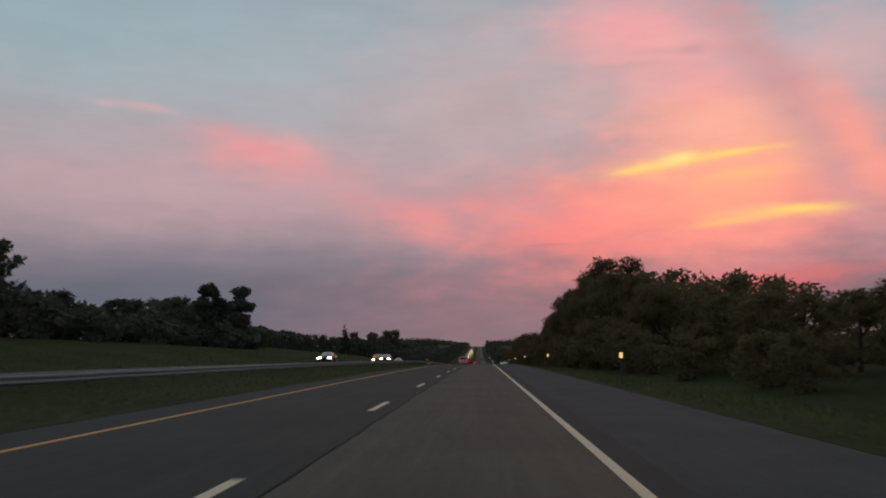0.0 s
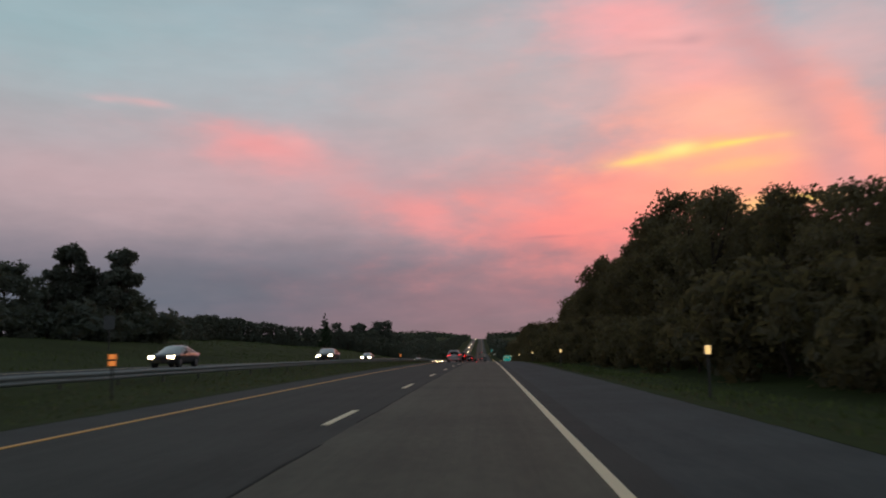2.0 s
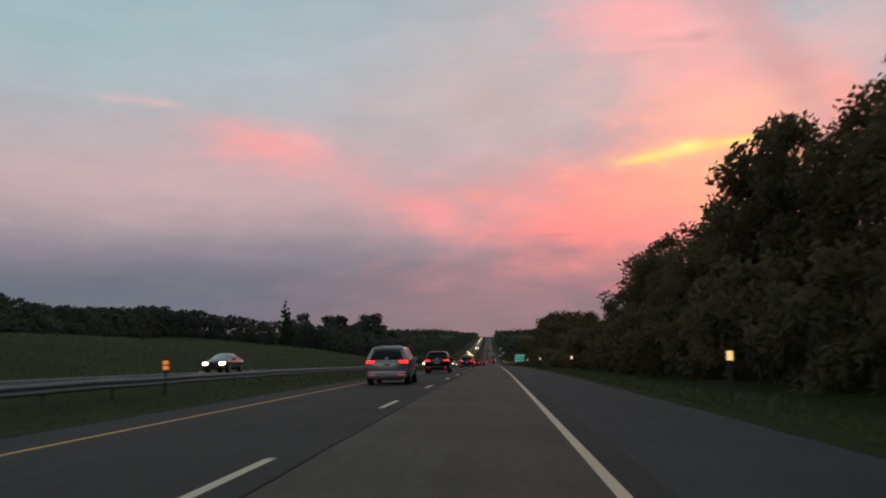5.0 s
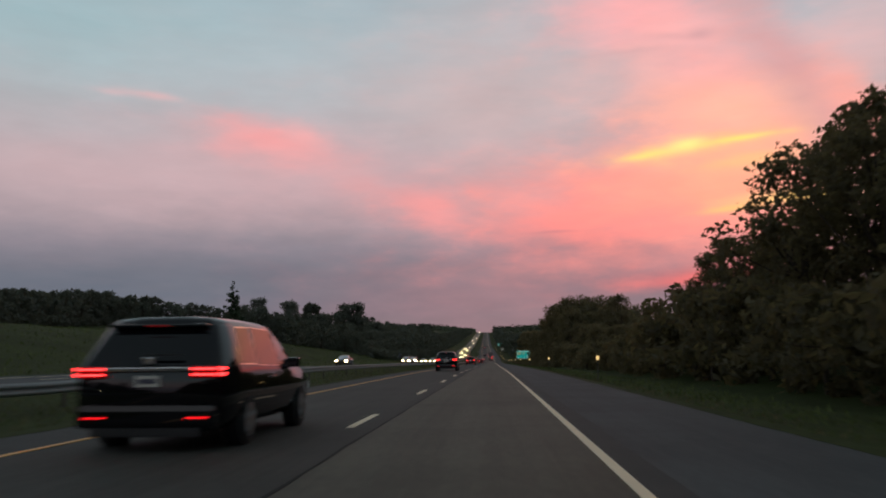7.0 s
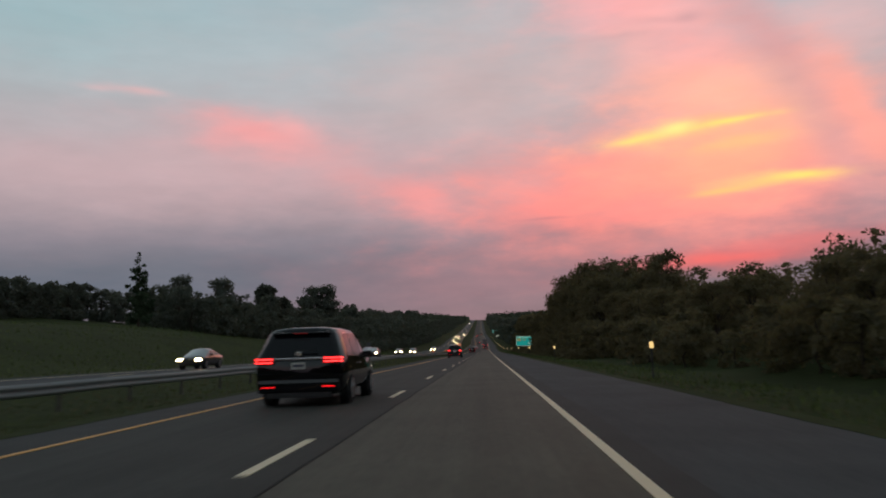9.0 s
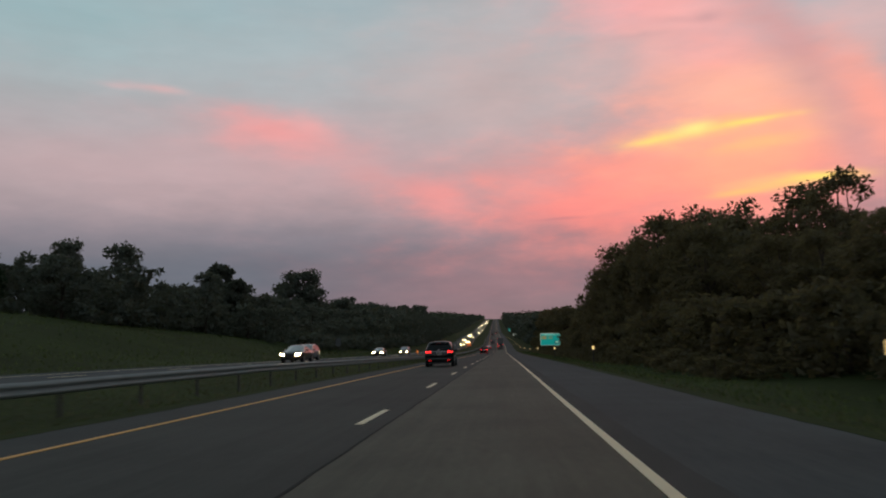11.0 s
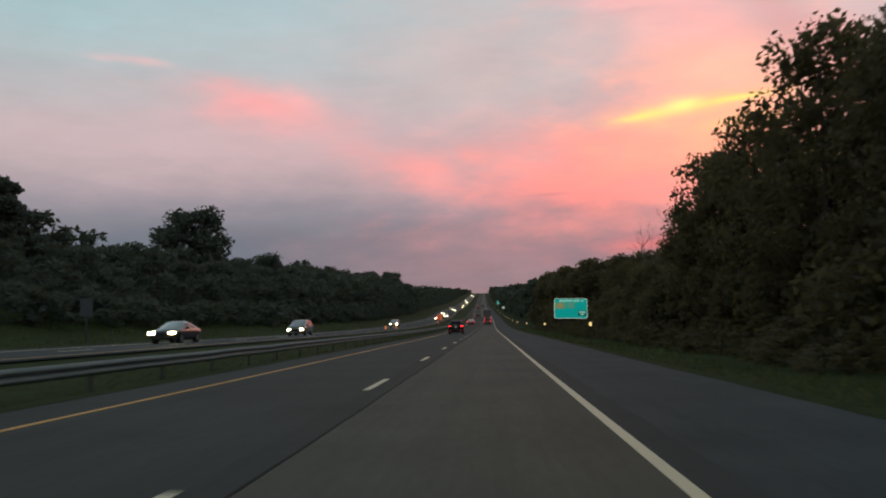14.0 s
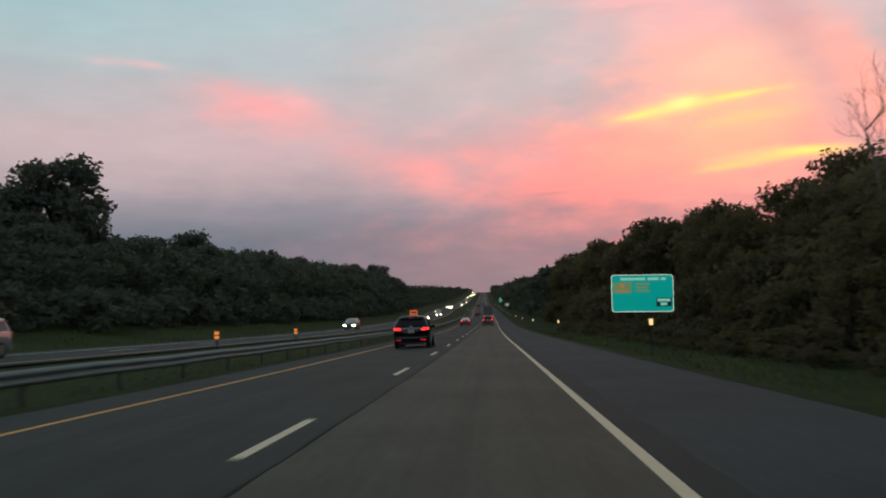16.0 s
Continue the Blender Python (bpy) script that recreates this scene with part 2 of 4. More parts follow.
# Both leaf colours are lifted and tinted to hold windscreen veil and haze.
LEAF = material("hazed_broad_leaves", gloss=0.08, colour=(0.116, 0.106, 0.071), rough=0.7, island=0.28, per_object=0.3, through_light=0.45)
LEAF_COOL = material("hazed_cool_leaves", gloss=0.08, colour=(0.1, 0.116, 0.1), rough=0.65, island=0.22, per_object=0.25, through_light=0.25)
CONIFER = material("conifer_needles", gloss=0.08, colour=(0.05, 0.075, 0.042), rough=0.7, island=0.35)
FAR_WOODS = material("far_woods", gloss=0.08, colour=(0.085, 0.095, 0.06), rough=0.9, noise_scale=0.02, spread=0.3, island=0.3)
# Sign sheeting and reflectors emit, standing in for the headlight beams they return.
SIGN_GREEN = material("glowing_green_sheeting", (0.0, 0.4, 0.37), 0.5, noise_scale=2, spread=0.06, emit=(0.0, 0.34, 0.33), strength=0.42)
SIGN_WHITE = material("glowing_white_sheeting", (0.8, 0.82, 0.78), 0.5, emit=(0.75, 0.85, 0.72), strength=0.5)
SIGN_FADED = material("glowing_pale_lettering", (0.4, 0.7, 0.6), 0.5, emit=(0.2, 0.5, 0.42), strength=0.5)
SIGN_BLUE = material("blue_sign_panel", (0.02, 0.12, 0.16), 0.5)
SIGN_OLIVE = material("glowing_tan_panel", (0.28, 0.42, 0.24), 0.5, emit=(0.2, 0.32, 0.16), strength=0.3)
LOGO_ORANGE = material("glowing_orange_logo", (0.6, 0.3, 0.12), 0.5, emit=(0.6, 0.3, 0.1), strength=0.3)
SIGN_ORANGE = material("glowing_orange_sheeting", (0.8, 0.2, 0.07), 0.5, emit=(0.8, 0.14, 0.05), strength=0.3)
REFLECTOR = material("glowing_amber_reflector", (0.9, 0.75, 0.4), 0.3, emit=(1.0, 0.66, 0.27), strength=0.85)
ORANGE_REFLECTOR = material("glowing_orange_reflector", (0.9, 0.35, 0.1), 0.3, emit=(1.0, 0.28, 0.06), strength=0.5)
ALUMINIUM = material("sign_aluminium", (0.4, 0.41, 0.42), 0.5, 0.8, noise_scale=2, spread=0.15)
SIGN_BACK = material("dull_sign_back", (0.09, 0.095, 0.1), 0.7, 0.2, noise_scale=3, spread=0.2)
DARK_PAINT = material("dark_blue_black_car_paint", (0.005, 0.0045, 0.006), 0.3, 0.0, coat=1.0, gloss=0.0)
SILVER_PAINT = material("silver_car_paint", (0.33, 0.33, 0.34), 0.3, 0.6, coat=1.0)
WHITE_CAR_PAINT = material("silver_grey_car_paint", (0.2, 0.2, 0.21), 0.35, coat=1.0)
GREY_PAINT = material("grey_car_paint", (0.045, 0.045, 0.05), 0.3, 0.5, coat=1.0)
RED_PAINT = material("maroon_car_paint", (0.09, 0.012, 0.014), 0.3, 0.3, coat=1.0)
CAR_GLASS = material("tinted_car_glass", (0.004, 0.004, 0.005), 0.04, coat=0.9, gloss=0.0)
CHROME = material("chrome_trim", (0.62, 0.62, 0.63), 0.15, 1.0)
RUBBER = material("tyre_rubber", (0.02, 0.02, 0.02), 0.85, noise_scale=8, spread=0.2)
RIM = material("alloy_rim", (0.4, 0.4, 0.41), 0.3, 0.9)
BLACK_PLASTIC = material("black_plastic", (0.015, 0.015, 0.016), 0.6)
PLATE = material("number_plate", (0.6, 0.58, 0.52), 0.5)
PLATE_BAR = material("number_plate_lettering", (0.06, 0.06, 0.09), 0.5)
TAIL = material("lit_tail_lamp", (0.5, 0.01, 0.01), 0.3, emit=(1.0, 0.03, 0.035), strength=4.5)
# Bumper reflectors are no lamps; emission gives them their glow.
REFLEX = material("glowing_red_strip", (0.5, 0.01, 0.012), 0.3, emit=(1.0, 0.012, 0.02), strength=1.1)
TAIL_DIM = material("dim_tail_lens", (0.25, 0.01, 0.012), 0.15, emit=(1.0, 0.01, 0.012), strength=0.04)
HEAD = material("lit_head_lamp", (0.9, 0.9, 0.85), 0.2, emit=(1.0, 0.76, 0.4), strength=55)
LENS = material("clear_lamp_lens", (0.5, 0.5, 0.5), 0.08)
TRUCK_BODY = material("grey_truck_body", (0.12, 0.12, 0.125), 0.5, noise_scale=1.0, spread=0.2)

# ---- building helpers ----


def mesh_of(name, verts, faces, mats=(), smooth=False):
    me = bpy.data.meshes.new(name)
    me.from_pydata([tuple(v) for v in verts], [], [tuple(f) for f in faces])
    for m in mats:
        me.materials.append(m)
    if smooth:
        me.polygons.foreach_set("use_smooth", [True] * len(me.polygons))
    me.update()
    return me


def part(name, bm, mat, parent, label="", smooth=False):
    """One mesh object from a bmesh or a mesh, under a thing or a part."""
    if isinstance(bm, bmesh.types.BMesh):
        me = bpy.data.meshes.new(name)
        bmesh.ops.recalc_face_normals(bm, faces=bm.faces)
        bm.to_mesh(me)
        bm.free()
    else:
        me = bm
    if mat and not me.materials:
        me.materials.append(mat)
    if smooth:
        me.polygons.foreach_set("use_smooth", [True] * len(me.polygons))
    ob = new(name, me)
    ob.parent = parent
    if label:
        tagged(ob, label)
    return ob


def empty(name, m=None):
    ob = new(name)
    ob.empty_display_size = 0.3
    if m:
        ob.matrix_basis = m
    return ob


def box(bm, x0, x1, y0, y1, z0, z1, bevel=0.0):
    g = bmesh.ops.create_cube(bm, size=1.0, matrix=Matrix.Translation(((x0 + x1) / 2, (y0 + y1) / 2, (z0 + z1) / 2))
                              @ Matrix.Diagonal((x1 - x0, y1 - y0, z1 - z0, 1)))
    if bevel:
        edges = {e for v in g["verts"] for e in v.link_edges}
        bmesh.ops.bevel(bm, geom=list(edges), offset=bevel, segments=2, affect="EDGES", profile=0.7)
    return bm


def boxed(x0, x1, y0, y1, z0, z1, bevel=0.0):
    return box(bmesh.new(), x0, x1, y0, y1, z0, z1, bevel)


def disc(bm, centre, axis, radius, depth, seg=20):
    rot = {"x": Matrix.Rotation(radians(90), 4, "Y"), "y": Matrix.Rotation(radians(90), 4, "X"), "z": Matrix.Identity(4)}[axis]
    bmesh.ops.create_cone(bm, cap_ends=True, segments=seg, radius1=radius, radius2=radius, depth=depth,
                          matrix=Matrix.Translation(centre) @ rot)
    return bm


# ---- the road's line and the lie of the land ----
PROFILE = ((-60, -0.27), (-30, -0.13), (0, 0.00), (30, 0.05), (60, 0.04), (90, -0.07), (120, -0.28), (150, -0.63), (180, -1.10), (210, -1.64), (240, -2.22), (270, -2.89), (300, -3.60), (330, -4.26), (360, -4.95), (390, -5.68), (420, -6.38), (450, -7.08), (490, -7.90), (530, -8.55), (570, -8.95), (610, -9.10), (650, -9.15), (690, -9.05), (730, -8.55), (770, -7.85), (820, -7.00), (900, -6.30), (1060, -4.60), (1300, 0.50), (1800, 13.00), (2400, 27.00), (3600, 35.00))
PLAN = ((-60, -0.01), (0, 0.00), (30, 0.05), (60, 0.14), (90, 0.29), (120, 0.46), (150, 0.62), (180, 0.79), (210, 0.95), (240, 1.08), (270, 1.19), (300, 1.31), (330, 1.45), (360, 1.59), (390, 1.73), (420, 1.89), (450, 2.05), (490, 2.15), (530, 2.35), (570, 2.60), (610, 2.85), (650, 3.00), (690, 3.05), (730, 2.80), (790, 2.00), (900, 1.40), (1200, 0.20), (1800, -0.50), (2400, -1.50), (3600, -6.00))


def curve_through(points):
    ks, vs = np.array([p[0] for p in points], float), np.array([p[1] for p in points], float)
    ds = np.gradient(vs, ks)

    def at(s):
        s = np.clip(s, ks[0], ks[-1])
        i = np.clip(np.searchsorted(ks, s) - 1, 0, len(ks) - 2)
        h = ks[i + 1] - ks[i]
        t = (s - ks[i]) / h
        return ((2 * t ** 3 - 3 * t ** 2 + 1) * vs[i] + (t ** 3 - 2 * t * t + t) * h * ds[i]
                + (3 * t * t - 2 * t ** 3) * vs[i + 1] + (t ** 3 - t * t) * h * ds[i + 1])
    return at


road_z, road_x = curve_through(PROFILE), curve_through(PLAN)
SECTION = ((-1600, 12), (-300, 7), (-120, 5.8), (-60, 4.1), (-45, 3.1), (-36, 1.7), (-30, 0.6), (-26, 0.32), (-14.4, 0.3), (-12.2, 0.02), (-9, -0.12),
           (-8, -0.09), (4.7, -0.09), (7, -0.28), (11, -0.55), (16, -0.2), (30, 0.4), (110, 2.4), (1600, 14))
SEC_U, SEC_Z = np.array([p[0] for p in SECTION]), np.array([p[1] for p in SECTION])
EDGE_U, LANE_U, YELLOW_U = 1.315, -2.345, -6.005


def rough_ground(u, s):
    n = noise.noise((u * 0.11, s * 0.09, 0.0)) * 0.16 + noise.noise((u * 0.5, s * 0.4, 3.0)) * 0.05
    return n * min(1.0, max(0.0, max(u - 5.0, -28 - u, (u + 13.2) * 0.4 if -13.2 < u < -8.6 else 0) / 3.0))


MEADOW_S = (150, 240, 310, 385, 435, 461, 490, 540, 620, 760, 900)
MEADOW_NEAR = (0.0, 1.8, 2.5, 3.2, 2.2, 1.0, 0.4, 0.0, 0.0, 0.0, 0.0)
MEADOW_FAR = (0.0, 3.0, 5.0, 6.6, 8.2, 9.2, 10.5, 10.5, 8.0, 4.0, 0.0)


def meadow_rise(u, s):
    """The meadow's slope beyond the oncoming lanes, which stays high while the road goes down."""
    near, far = float(np.interp(s, MEADOW_S, MEADOW_NEAR)), float(np.interp(s, MEADOW_S, MEADOW_FAR))
    return float(np.interp(-u, (35, 65, 150), (0.0, near, far)))


def ground_z(u, s):
    return float(road_z(s)) + float(np.interp(u, SEC_U, SEC_Z)) + rough_ground(u, s) + (meadow_rise(u, s) if u < -35 else 0.0)


def place(u, s, dz=0.0):
    """A place u metres right of the driving line at the distance s along the road, dz above the road's surface."""
    return Vector((float(road_x(s)) + u, s, float(road_z(s)) + dz))


def on_ground(u, s, dz=0.0):
    return Vector((float(road_x(s)) + u, s, ground_z(u, s) + dz))


def strip(u0, u1, s0, s1, dz, step=6.0, cross=0.0):
    """The mesh of a ribbon along the road between two offsets, with a little thickness at its sides."""
    n = max(1, int(math.ceil((s1 - s0) / step)))
    vs, fs = [], []
    for i in range(n + 1):
        s = s0 + (s1 - s0) * i / n
        vs += [place(u0, s, dz - 0.05), place(u0, s, dz), place(u1, s, dz + cross), place(u1, s, dz + cross - 0.05)]
        if i:
            a, b = 4 * i - 4, 4 * i
            fs += [(a + k, a + k + 1, b + k + 1, b + k) for k in range(3)]
    fs += [(0, 3, 2, 1), (4 * n, 4 * n + 1, 4 * n + 2, 4 * n + 3)]
    return vs, fs


def worn_strip(u0, width, s0, s1):
    """A band of worn surface with an uneven outer edge."""
    vs, fs = [], []
    for i, s in enumerate(np.arange(s0, s1, 0.7)):
        w = width * (1 + 0.14 * noise.noise((s * 0.9, 2.0, 0.0)) + 0.14 * noise.noise((s * 0.17, 7.0, 0.0)))
        vs += [place(u0, s, 0.0), place(u0, s, 0.003), place(u0 + w, s, 0.003), place(u0 + w, s, -0.003)]
        if i:
            a, b = 4 * i - 4, 4 * i
            fs += [(a + k, a + k + 1, b + k + 1, b + k) for k in range(3)]
    return vs, fs


# ground sheet
us = [-1600, -800, -400, -250, -200, -150, -135, -120, -105, -90, -75, -65, -58, -50, -45, -40, -35, -31, -28.5, -26, -14.4, -13.3, -12.2, -11, -10, -9, -8,
      4.7, 5.4, 6.2, 7, 8, 9, 10, 11, 12.5, 14, 16, 19, 23, 30, 40, 60, 110, 200, 400, 800, 1600]
ss = list(np.arange(-200, 560, 4.0)) + list(np.arange(560, 900, 12.0)) + list(np.arange(900, 3601, 100.0))
verts = [(float(road_x(s)) + u, s, ground_z(u, s)) for s in ss for u in us]
nu = len(us)
faces = [(j * nu + i, j * nu + i + 1, (j + 1) * nu + i + 1, (j + 1) * nu + i) for j in range(len(ss) - 1) for i in range(nu - 1)]
ground = tagged(new("ground", mesh_of("ground", verts, faces, [GRASS_GROUND], True)), "dark grassy ground beside the highway", "ground", kind="structure")

# carriageways
road = tagged(new("road", mesh_of("road", *strip(-1.879, EDGE_U + 0.15, -120, 2500, 0.0), [HEADLIT_ASPHALT])),
              "dark grey asphalt lanes of a divided highway", "road", kind="structure")
sr = tagged(new("road_shoulder", mesh_of("road_shoulder", *strip(EDGE_U + 0.151, 4.7, -120, 2500, -0.004), [SHOULDER])),
            "paved grey asphalt shoulder along the edge line", "shoulder", kind="structure")
sl = tagged(new("road_shoulder", mesh_of("road_shoulder", *strip(-7.85, YELLOW_U - 0.151, -120, 2500, -0.004), [PATCH])),
            "narrow dark asphalt shoulder beside the yellow line", "shoulder", kind="structure")
# Coloured darker, as the headlights do not reach this lane.
part("passing_lane", mesh_of("passing_lane", *strip(YELLOW_U - 0.15, -1.881, -120, 2500, 0.0)), DIM_ASPHALT, road, "passing lane asphalt, coloured darker than the headlit driving lane")
opp = tagged(new("road", mesh_of("road", *strip(-25.6, -14.6, -120, 2500, 0.4), [SHOULDER])),
             "grey asphalt carriageway for oncoming traffic", "road", kind="structure")
part("worn_band", mesh_of("worn_band", *worn_strip(EDGE_U + 0.075, 0.36, -60, 700)), PATCH, sr, "darker worn asphalt band")


def wandering_seam(u0, s0, s1):
    """A crack filled with tar that wanders, swells and breaks off now and then."""
    vs, fs, open_run = [], [], False
    for s in np.arange(s0, s1, 0.6):
        u = u0 + 0.035 * noise.noise((s * 0.35, 1.0, 0.0)) + 0.02 * noise.noise((s * 1.3, 4.0, 0.0))
        w = 0.02 * (1 + 0.8 * noise.noise((s * 0.5, 9.0, 0.0)))
        if noise.noise((s * 0.12, 20.0, 0.0)) > 0.42:
            open_run = False
            continue
        o = len(vs)
        vs += [place(u - w, s, 0.001), place(u - w, s, 0.004), place(u + w, s, 0.004), place(u + w, s, 0.001)]
        if open_run:
            fs += [(o - 4 + k, o - 3 + k, o + 1 + k, o + k) for k in range(3)]
        open_run = True
    return vs, fs


part("tar_seam", mesh_of("tar_seam", *wandering_seam(-1.88, -60, 700)), SEAM, road, "dark tar seam between lanes")
part("edge_line", mesh_of("edge_line", *strip(EDGE_U - 0.06, EDGE_U + 0.06, -120, 2400, 0.008, 4)), WHITE_PAINT, road, "solid white edge line")
part("edge_line", mesh_of("edge_line", *strip(YELLOW_U - 0.06, YELLOW_U + 0.06, -120, 2400, 0.008, 4)), YELLOW_PAINT, road, "solid yellow edge line")
part("edge_line", mesh_of("edge_line", *strip(-15.5, -15.38, -120, 2000, 0.408, 4)), YELLOW_PAINT, opp, "solid yellow edge line")
part("edge_line", mesh_of("edge_line", *strip(-22.82, -22.7, -120, 2000, 0.408, 4)), WHITE_PAINT, opp, "solid white edge line")
for k in range(-3, 75):
    s = 6.68 + 12.19 * k
    part("lane_dash", mesh_of("lane_dash", *strip(LANE_U - 0.065, LANE_U + 0.065, s, s + 3.05, 0.008, 1.6)), WHITE_PAINT, road)
for k in range(-1, 40):
    s = 2.0 + 12.19 * k
    part("lane_dash", mesh_of("lane_dash", *strip(-19.16, -19.04, s, s + 3.05, 0.408, 1.6)), WHITE_PAINT, opp)

part("grass_edge", mesh_of("grass_edge", *worn_strip(4.72, -0.34, -60, 620)), GRASS_GROUND, ground, "uneven grass edge creeping over the shoulder")
part("grass_edge", mesh_of("grass_edge", *worn_strip(-7.87, 0.42, -60, 620)), GRASS_GROUND, ground, "uneven grass edge creeping over the shoulder")

# ---- median guardrail ----
RAIL_LINE = curve_through(((-120, -14.2), (10, -13.9), (60, -13.0), (130, -11.9), (247, -10.4), (341, -9.1), (440, -8.55), (700, -8.5), (1200, -8.5)))
RAIL_LIFT = curve_through(((-120, -0.02), (230, -0.02), (300, 0.04), (318, 0.07), (332, 0.0), (355, -0.08), (385, -0.14), (410, -0.12), (441, -0.08), (700, -0.04), (1200, 0.0)))
BEAM = ((0.0, 0.0), (0.03, 0.02), (0.08, 0.055), (0.08, 0.1), (0.0, 0.135), (0.0, 0.175), (0.08, 0.21), (0.08, 0.255), (0.03, 0.29), (0.0, 0.31))
rail = tagged(empty("guardrail"), "galvanised steel W-beam guardrail on steel posts in the grassy median", "guardrail", kind="structure")


def rail_beam(s0, s1):
    """One length of corrugated beam with its folds facing the road."""
    vs, fs, n, k = [], [], 3, len(BEAM)
    for i in range(n + 1):
        s = s0 + (s1 - s0) * i / n
        u, sag = float(RAIL_LINE(s)), 0.012 * math.sin(s * 0.7) + float(RAIL_LIFT(s))
        for thick in (0.0, -0.012):
            vs += [place(u + dx + thick, s, 0.385 + dz + sag) for dx, dz in BEAM]
        if i:
            a, b = (i - 1) * 2 * k, i * 2 * k
            fs += [(a + j, a + j + 1, b + j + 1, b + j) for j in range(k - 1)]
            fs += [(a + k + j + 1, a + k + j, b + k + j, b + k + j + 1) for j in range(k - 1)]
            fs += [(a + k, a, b, b + k), (a + k - 1, a + 2 * k - 1, b + 2 * k - 1, b + k - 1)]
    return mesh_of("beam", vs, fs, [STEEL], True)


for i in range(0, 76):
    s0 = -60 + 11.43 * i
    part("beam", rail_beam(s0, s0 + 11.4), STEEL, rail)
post_mesh = bpy.data.meshes.new("post")
pb = boxed(-0.075, -0.012, -0.05, 0.05, -0.9, 0.0, 0.006)
box(pb, -0.012, 0.0, -0.045, 0.045, -0.3, 0.0)
pb.to_mesh(post_mesh)
pb.free()
post_mesh.materials.append(POST_STEEL)
for i in range(150):
    s = -55 + 3.81 * i
    ob = new("post", post_mesh)
    ob.parent = rail
    ob.location = place(float(RAIL_LINE(s)) - 0.014, s, 0.66 + float(RAIL_LIFT(s)))
part("far_posts", mesh_of("far_posts", *[sum(x, []) for x in zip(*[
    ([place(float(RAIL_LINE(s)) + dx, s + dy, dz) for dx, dy, dz in
      ((-0.09, -0.05, -0.2), (-0.02, -0.05, -0.2), (-0.02, 0.05, -0.2), (-0.09, 0.05, -0.2),
       (-0.09, -0.05, 0.66), (-0.02, -0.05, 0.66), (-0.02, 0.05, 0.66), (-0.09, 0.05, 0.66))],
     [tuple(8 * k + j for j in f) for f in ((0, 1, 5, 4), (1, 2, 6, 5), (2, 3, 7, 6), (3, 0, 4, 7), (4, 5, 6, 7))])
    for k, s in enumerate(np.arange(518, 806, 3.81))])]), POST_STEEL, rail)

# ---- roadside delineators ----


def delineator(name, face_mat, label, group, width=0.1, height=0.17, top=1.16, u=5.86, s=0.0, stacked=False):
    base = on_ground(u, s)
    z_top = place(u, s, top).z - base.z
    ob = empty(name, Matrix.Translation(base))
    tagged(ob, label, "delineator", group)
    bm = bmesh.new()
    box(bm, -0.03, 0.03, -0.012, 0.012, -0.15, z_top - 0.02, 0.004)
    box(bm, -0.03, -0.018, -0.012, 0.03, -0.15, z_top - 0.02)
    part("post", bm, POST_STEEL, ob)
    part("backing_plate", boxed(-width / 2 - 0.012, width / 2 + 0.012, -0.018, -0.013, z_top - height - 0.012, z_top + 0.012, 0.002), POST_STEEL if stacked else ALUMINIUM, ob)
    tiers = 2 if stacked else 1
    each = (height - 0.05 * (tiers - 1)) / tiers
    for k in range(tiers):
        z = z_top - height + k * (each + 0.05)
        # The reflector emits by itself in place of returned headlights.
        part("reflector", boxed(-width / 2, width / 2, -0.026, -0.0185, z, z + each, 0.003), face_mat, ob, "orange reflector with its own glow" if stacked else "amber-white reflector with a glow of its own")
    return ob


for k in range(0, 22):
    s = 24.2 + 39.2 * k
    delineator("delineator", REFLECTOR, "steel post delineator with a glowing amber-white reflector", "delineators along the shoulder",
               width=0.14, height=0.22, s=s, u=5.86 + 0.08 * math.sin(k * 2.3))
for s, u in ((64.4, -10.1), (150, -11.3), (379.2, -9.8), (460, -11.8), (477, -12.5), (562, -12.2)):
    delineator("median_delineator", ORANGE_REFLECTOR, "two glowing orange reflectors stacked on a post behind the guardrail", "orange median markers",
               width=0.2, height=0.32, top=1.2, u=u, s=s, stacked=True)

# ---- signs ----


def plate(w, h, y0, y1, r):
    """A flat board with rounded corners, standing, centred on x, its lower edge at z 0."""
    bm = bmesh.new()
    ring = []
    for cx, cz, a0 in ((w / 2 - r, h - r, 0), (-w / 2 + r, h - r, 90), (-w / 2 + r, r, 180), (w / 2 - r, r, 270)):
        for k in range(5):
            a = radians(a0 + 22.5 * k)
            ring.append((cx + r * math.cos(a), cz + r * math.sin(a)))
    f, b = [bm.verts.new((x, y0, z)) for x, z in ring], [bm.verts.new((x, y1, z)) for x, z in ring]
    bm.faces.new(f)
    bm.faces.new(b[::-1])
    for k in range(len(ring)):
        j = (k + 1) % len(ring)
        bm.faces.new((f[k], b[k], b[j], f[j]))
    return bm


def shifted(bm, x, z):
    bmesh.ops.translate(bm, verts=bm.verts, vec=(x, 0, z))
    return bm


def steel_post(x, z0, z1):
    bm = bmesh.new()
    box(bm, x - 0.07, x + 0.07, 0.05, 0.06, z0, z1)
    box(bm, x - 0.07, x + 0.07, 0.16, 0.17, z0, z1)
    box(bm, x - 0.006, x + 0.006, 0.06, 0.16, z0, z1)
    return bm


sign_at = place(12.35, 490.9)
sign = empty("road_sign", Matrix.Translation(sign_at) @ pose(0, 0, 0, 0, 1.3, 0))
tagged(sign, "large green highway services sign with logo panels on two steel posts", "road sign")
W, H, Z0 = 4.95, 3.0, 1.62
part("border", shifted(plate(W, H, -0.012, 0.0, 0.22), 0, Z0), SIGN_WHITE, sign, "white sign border")
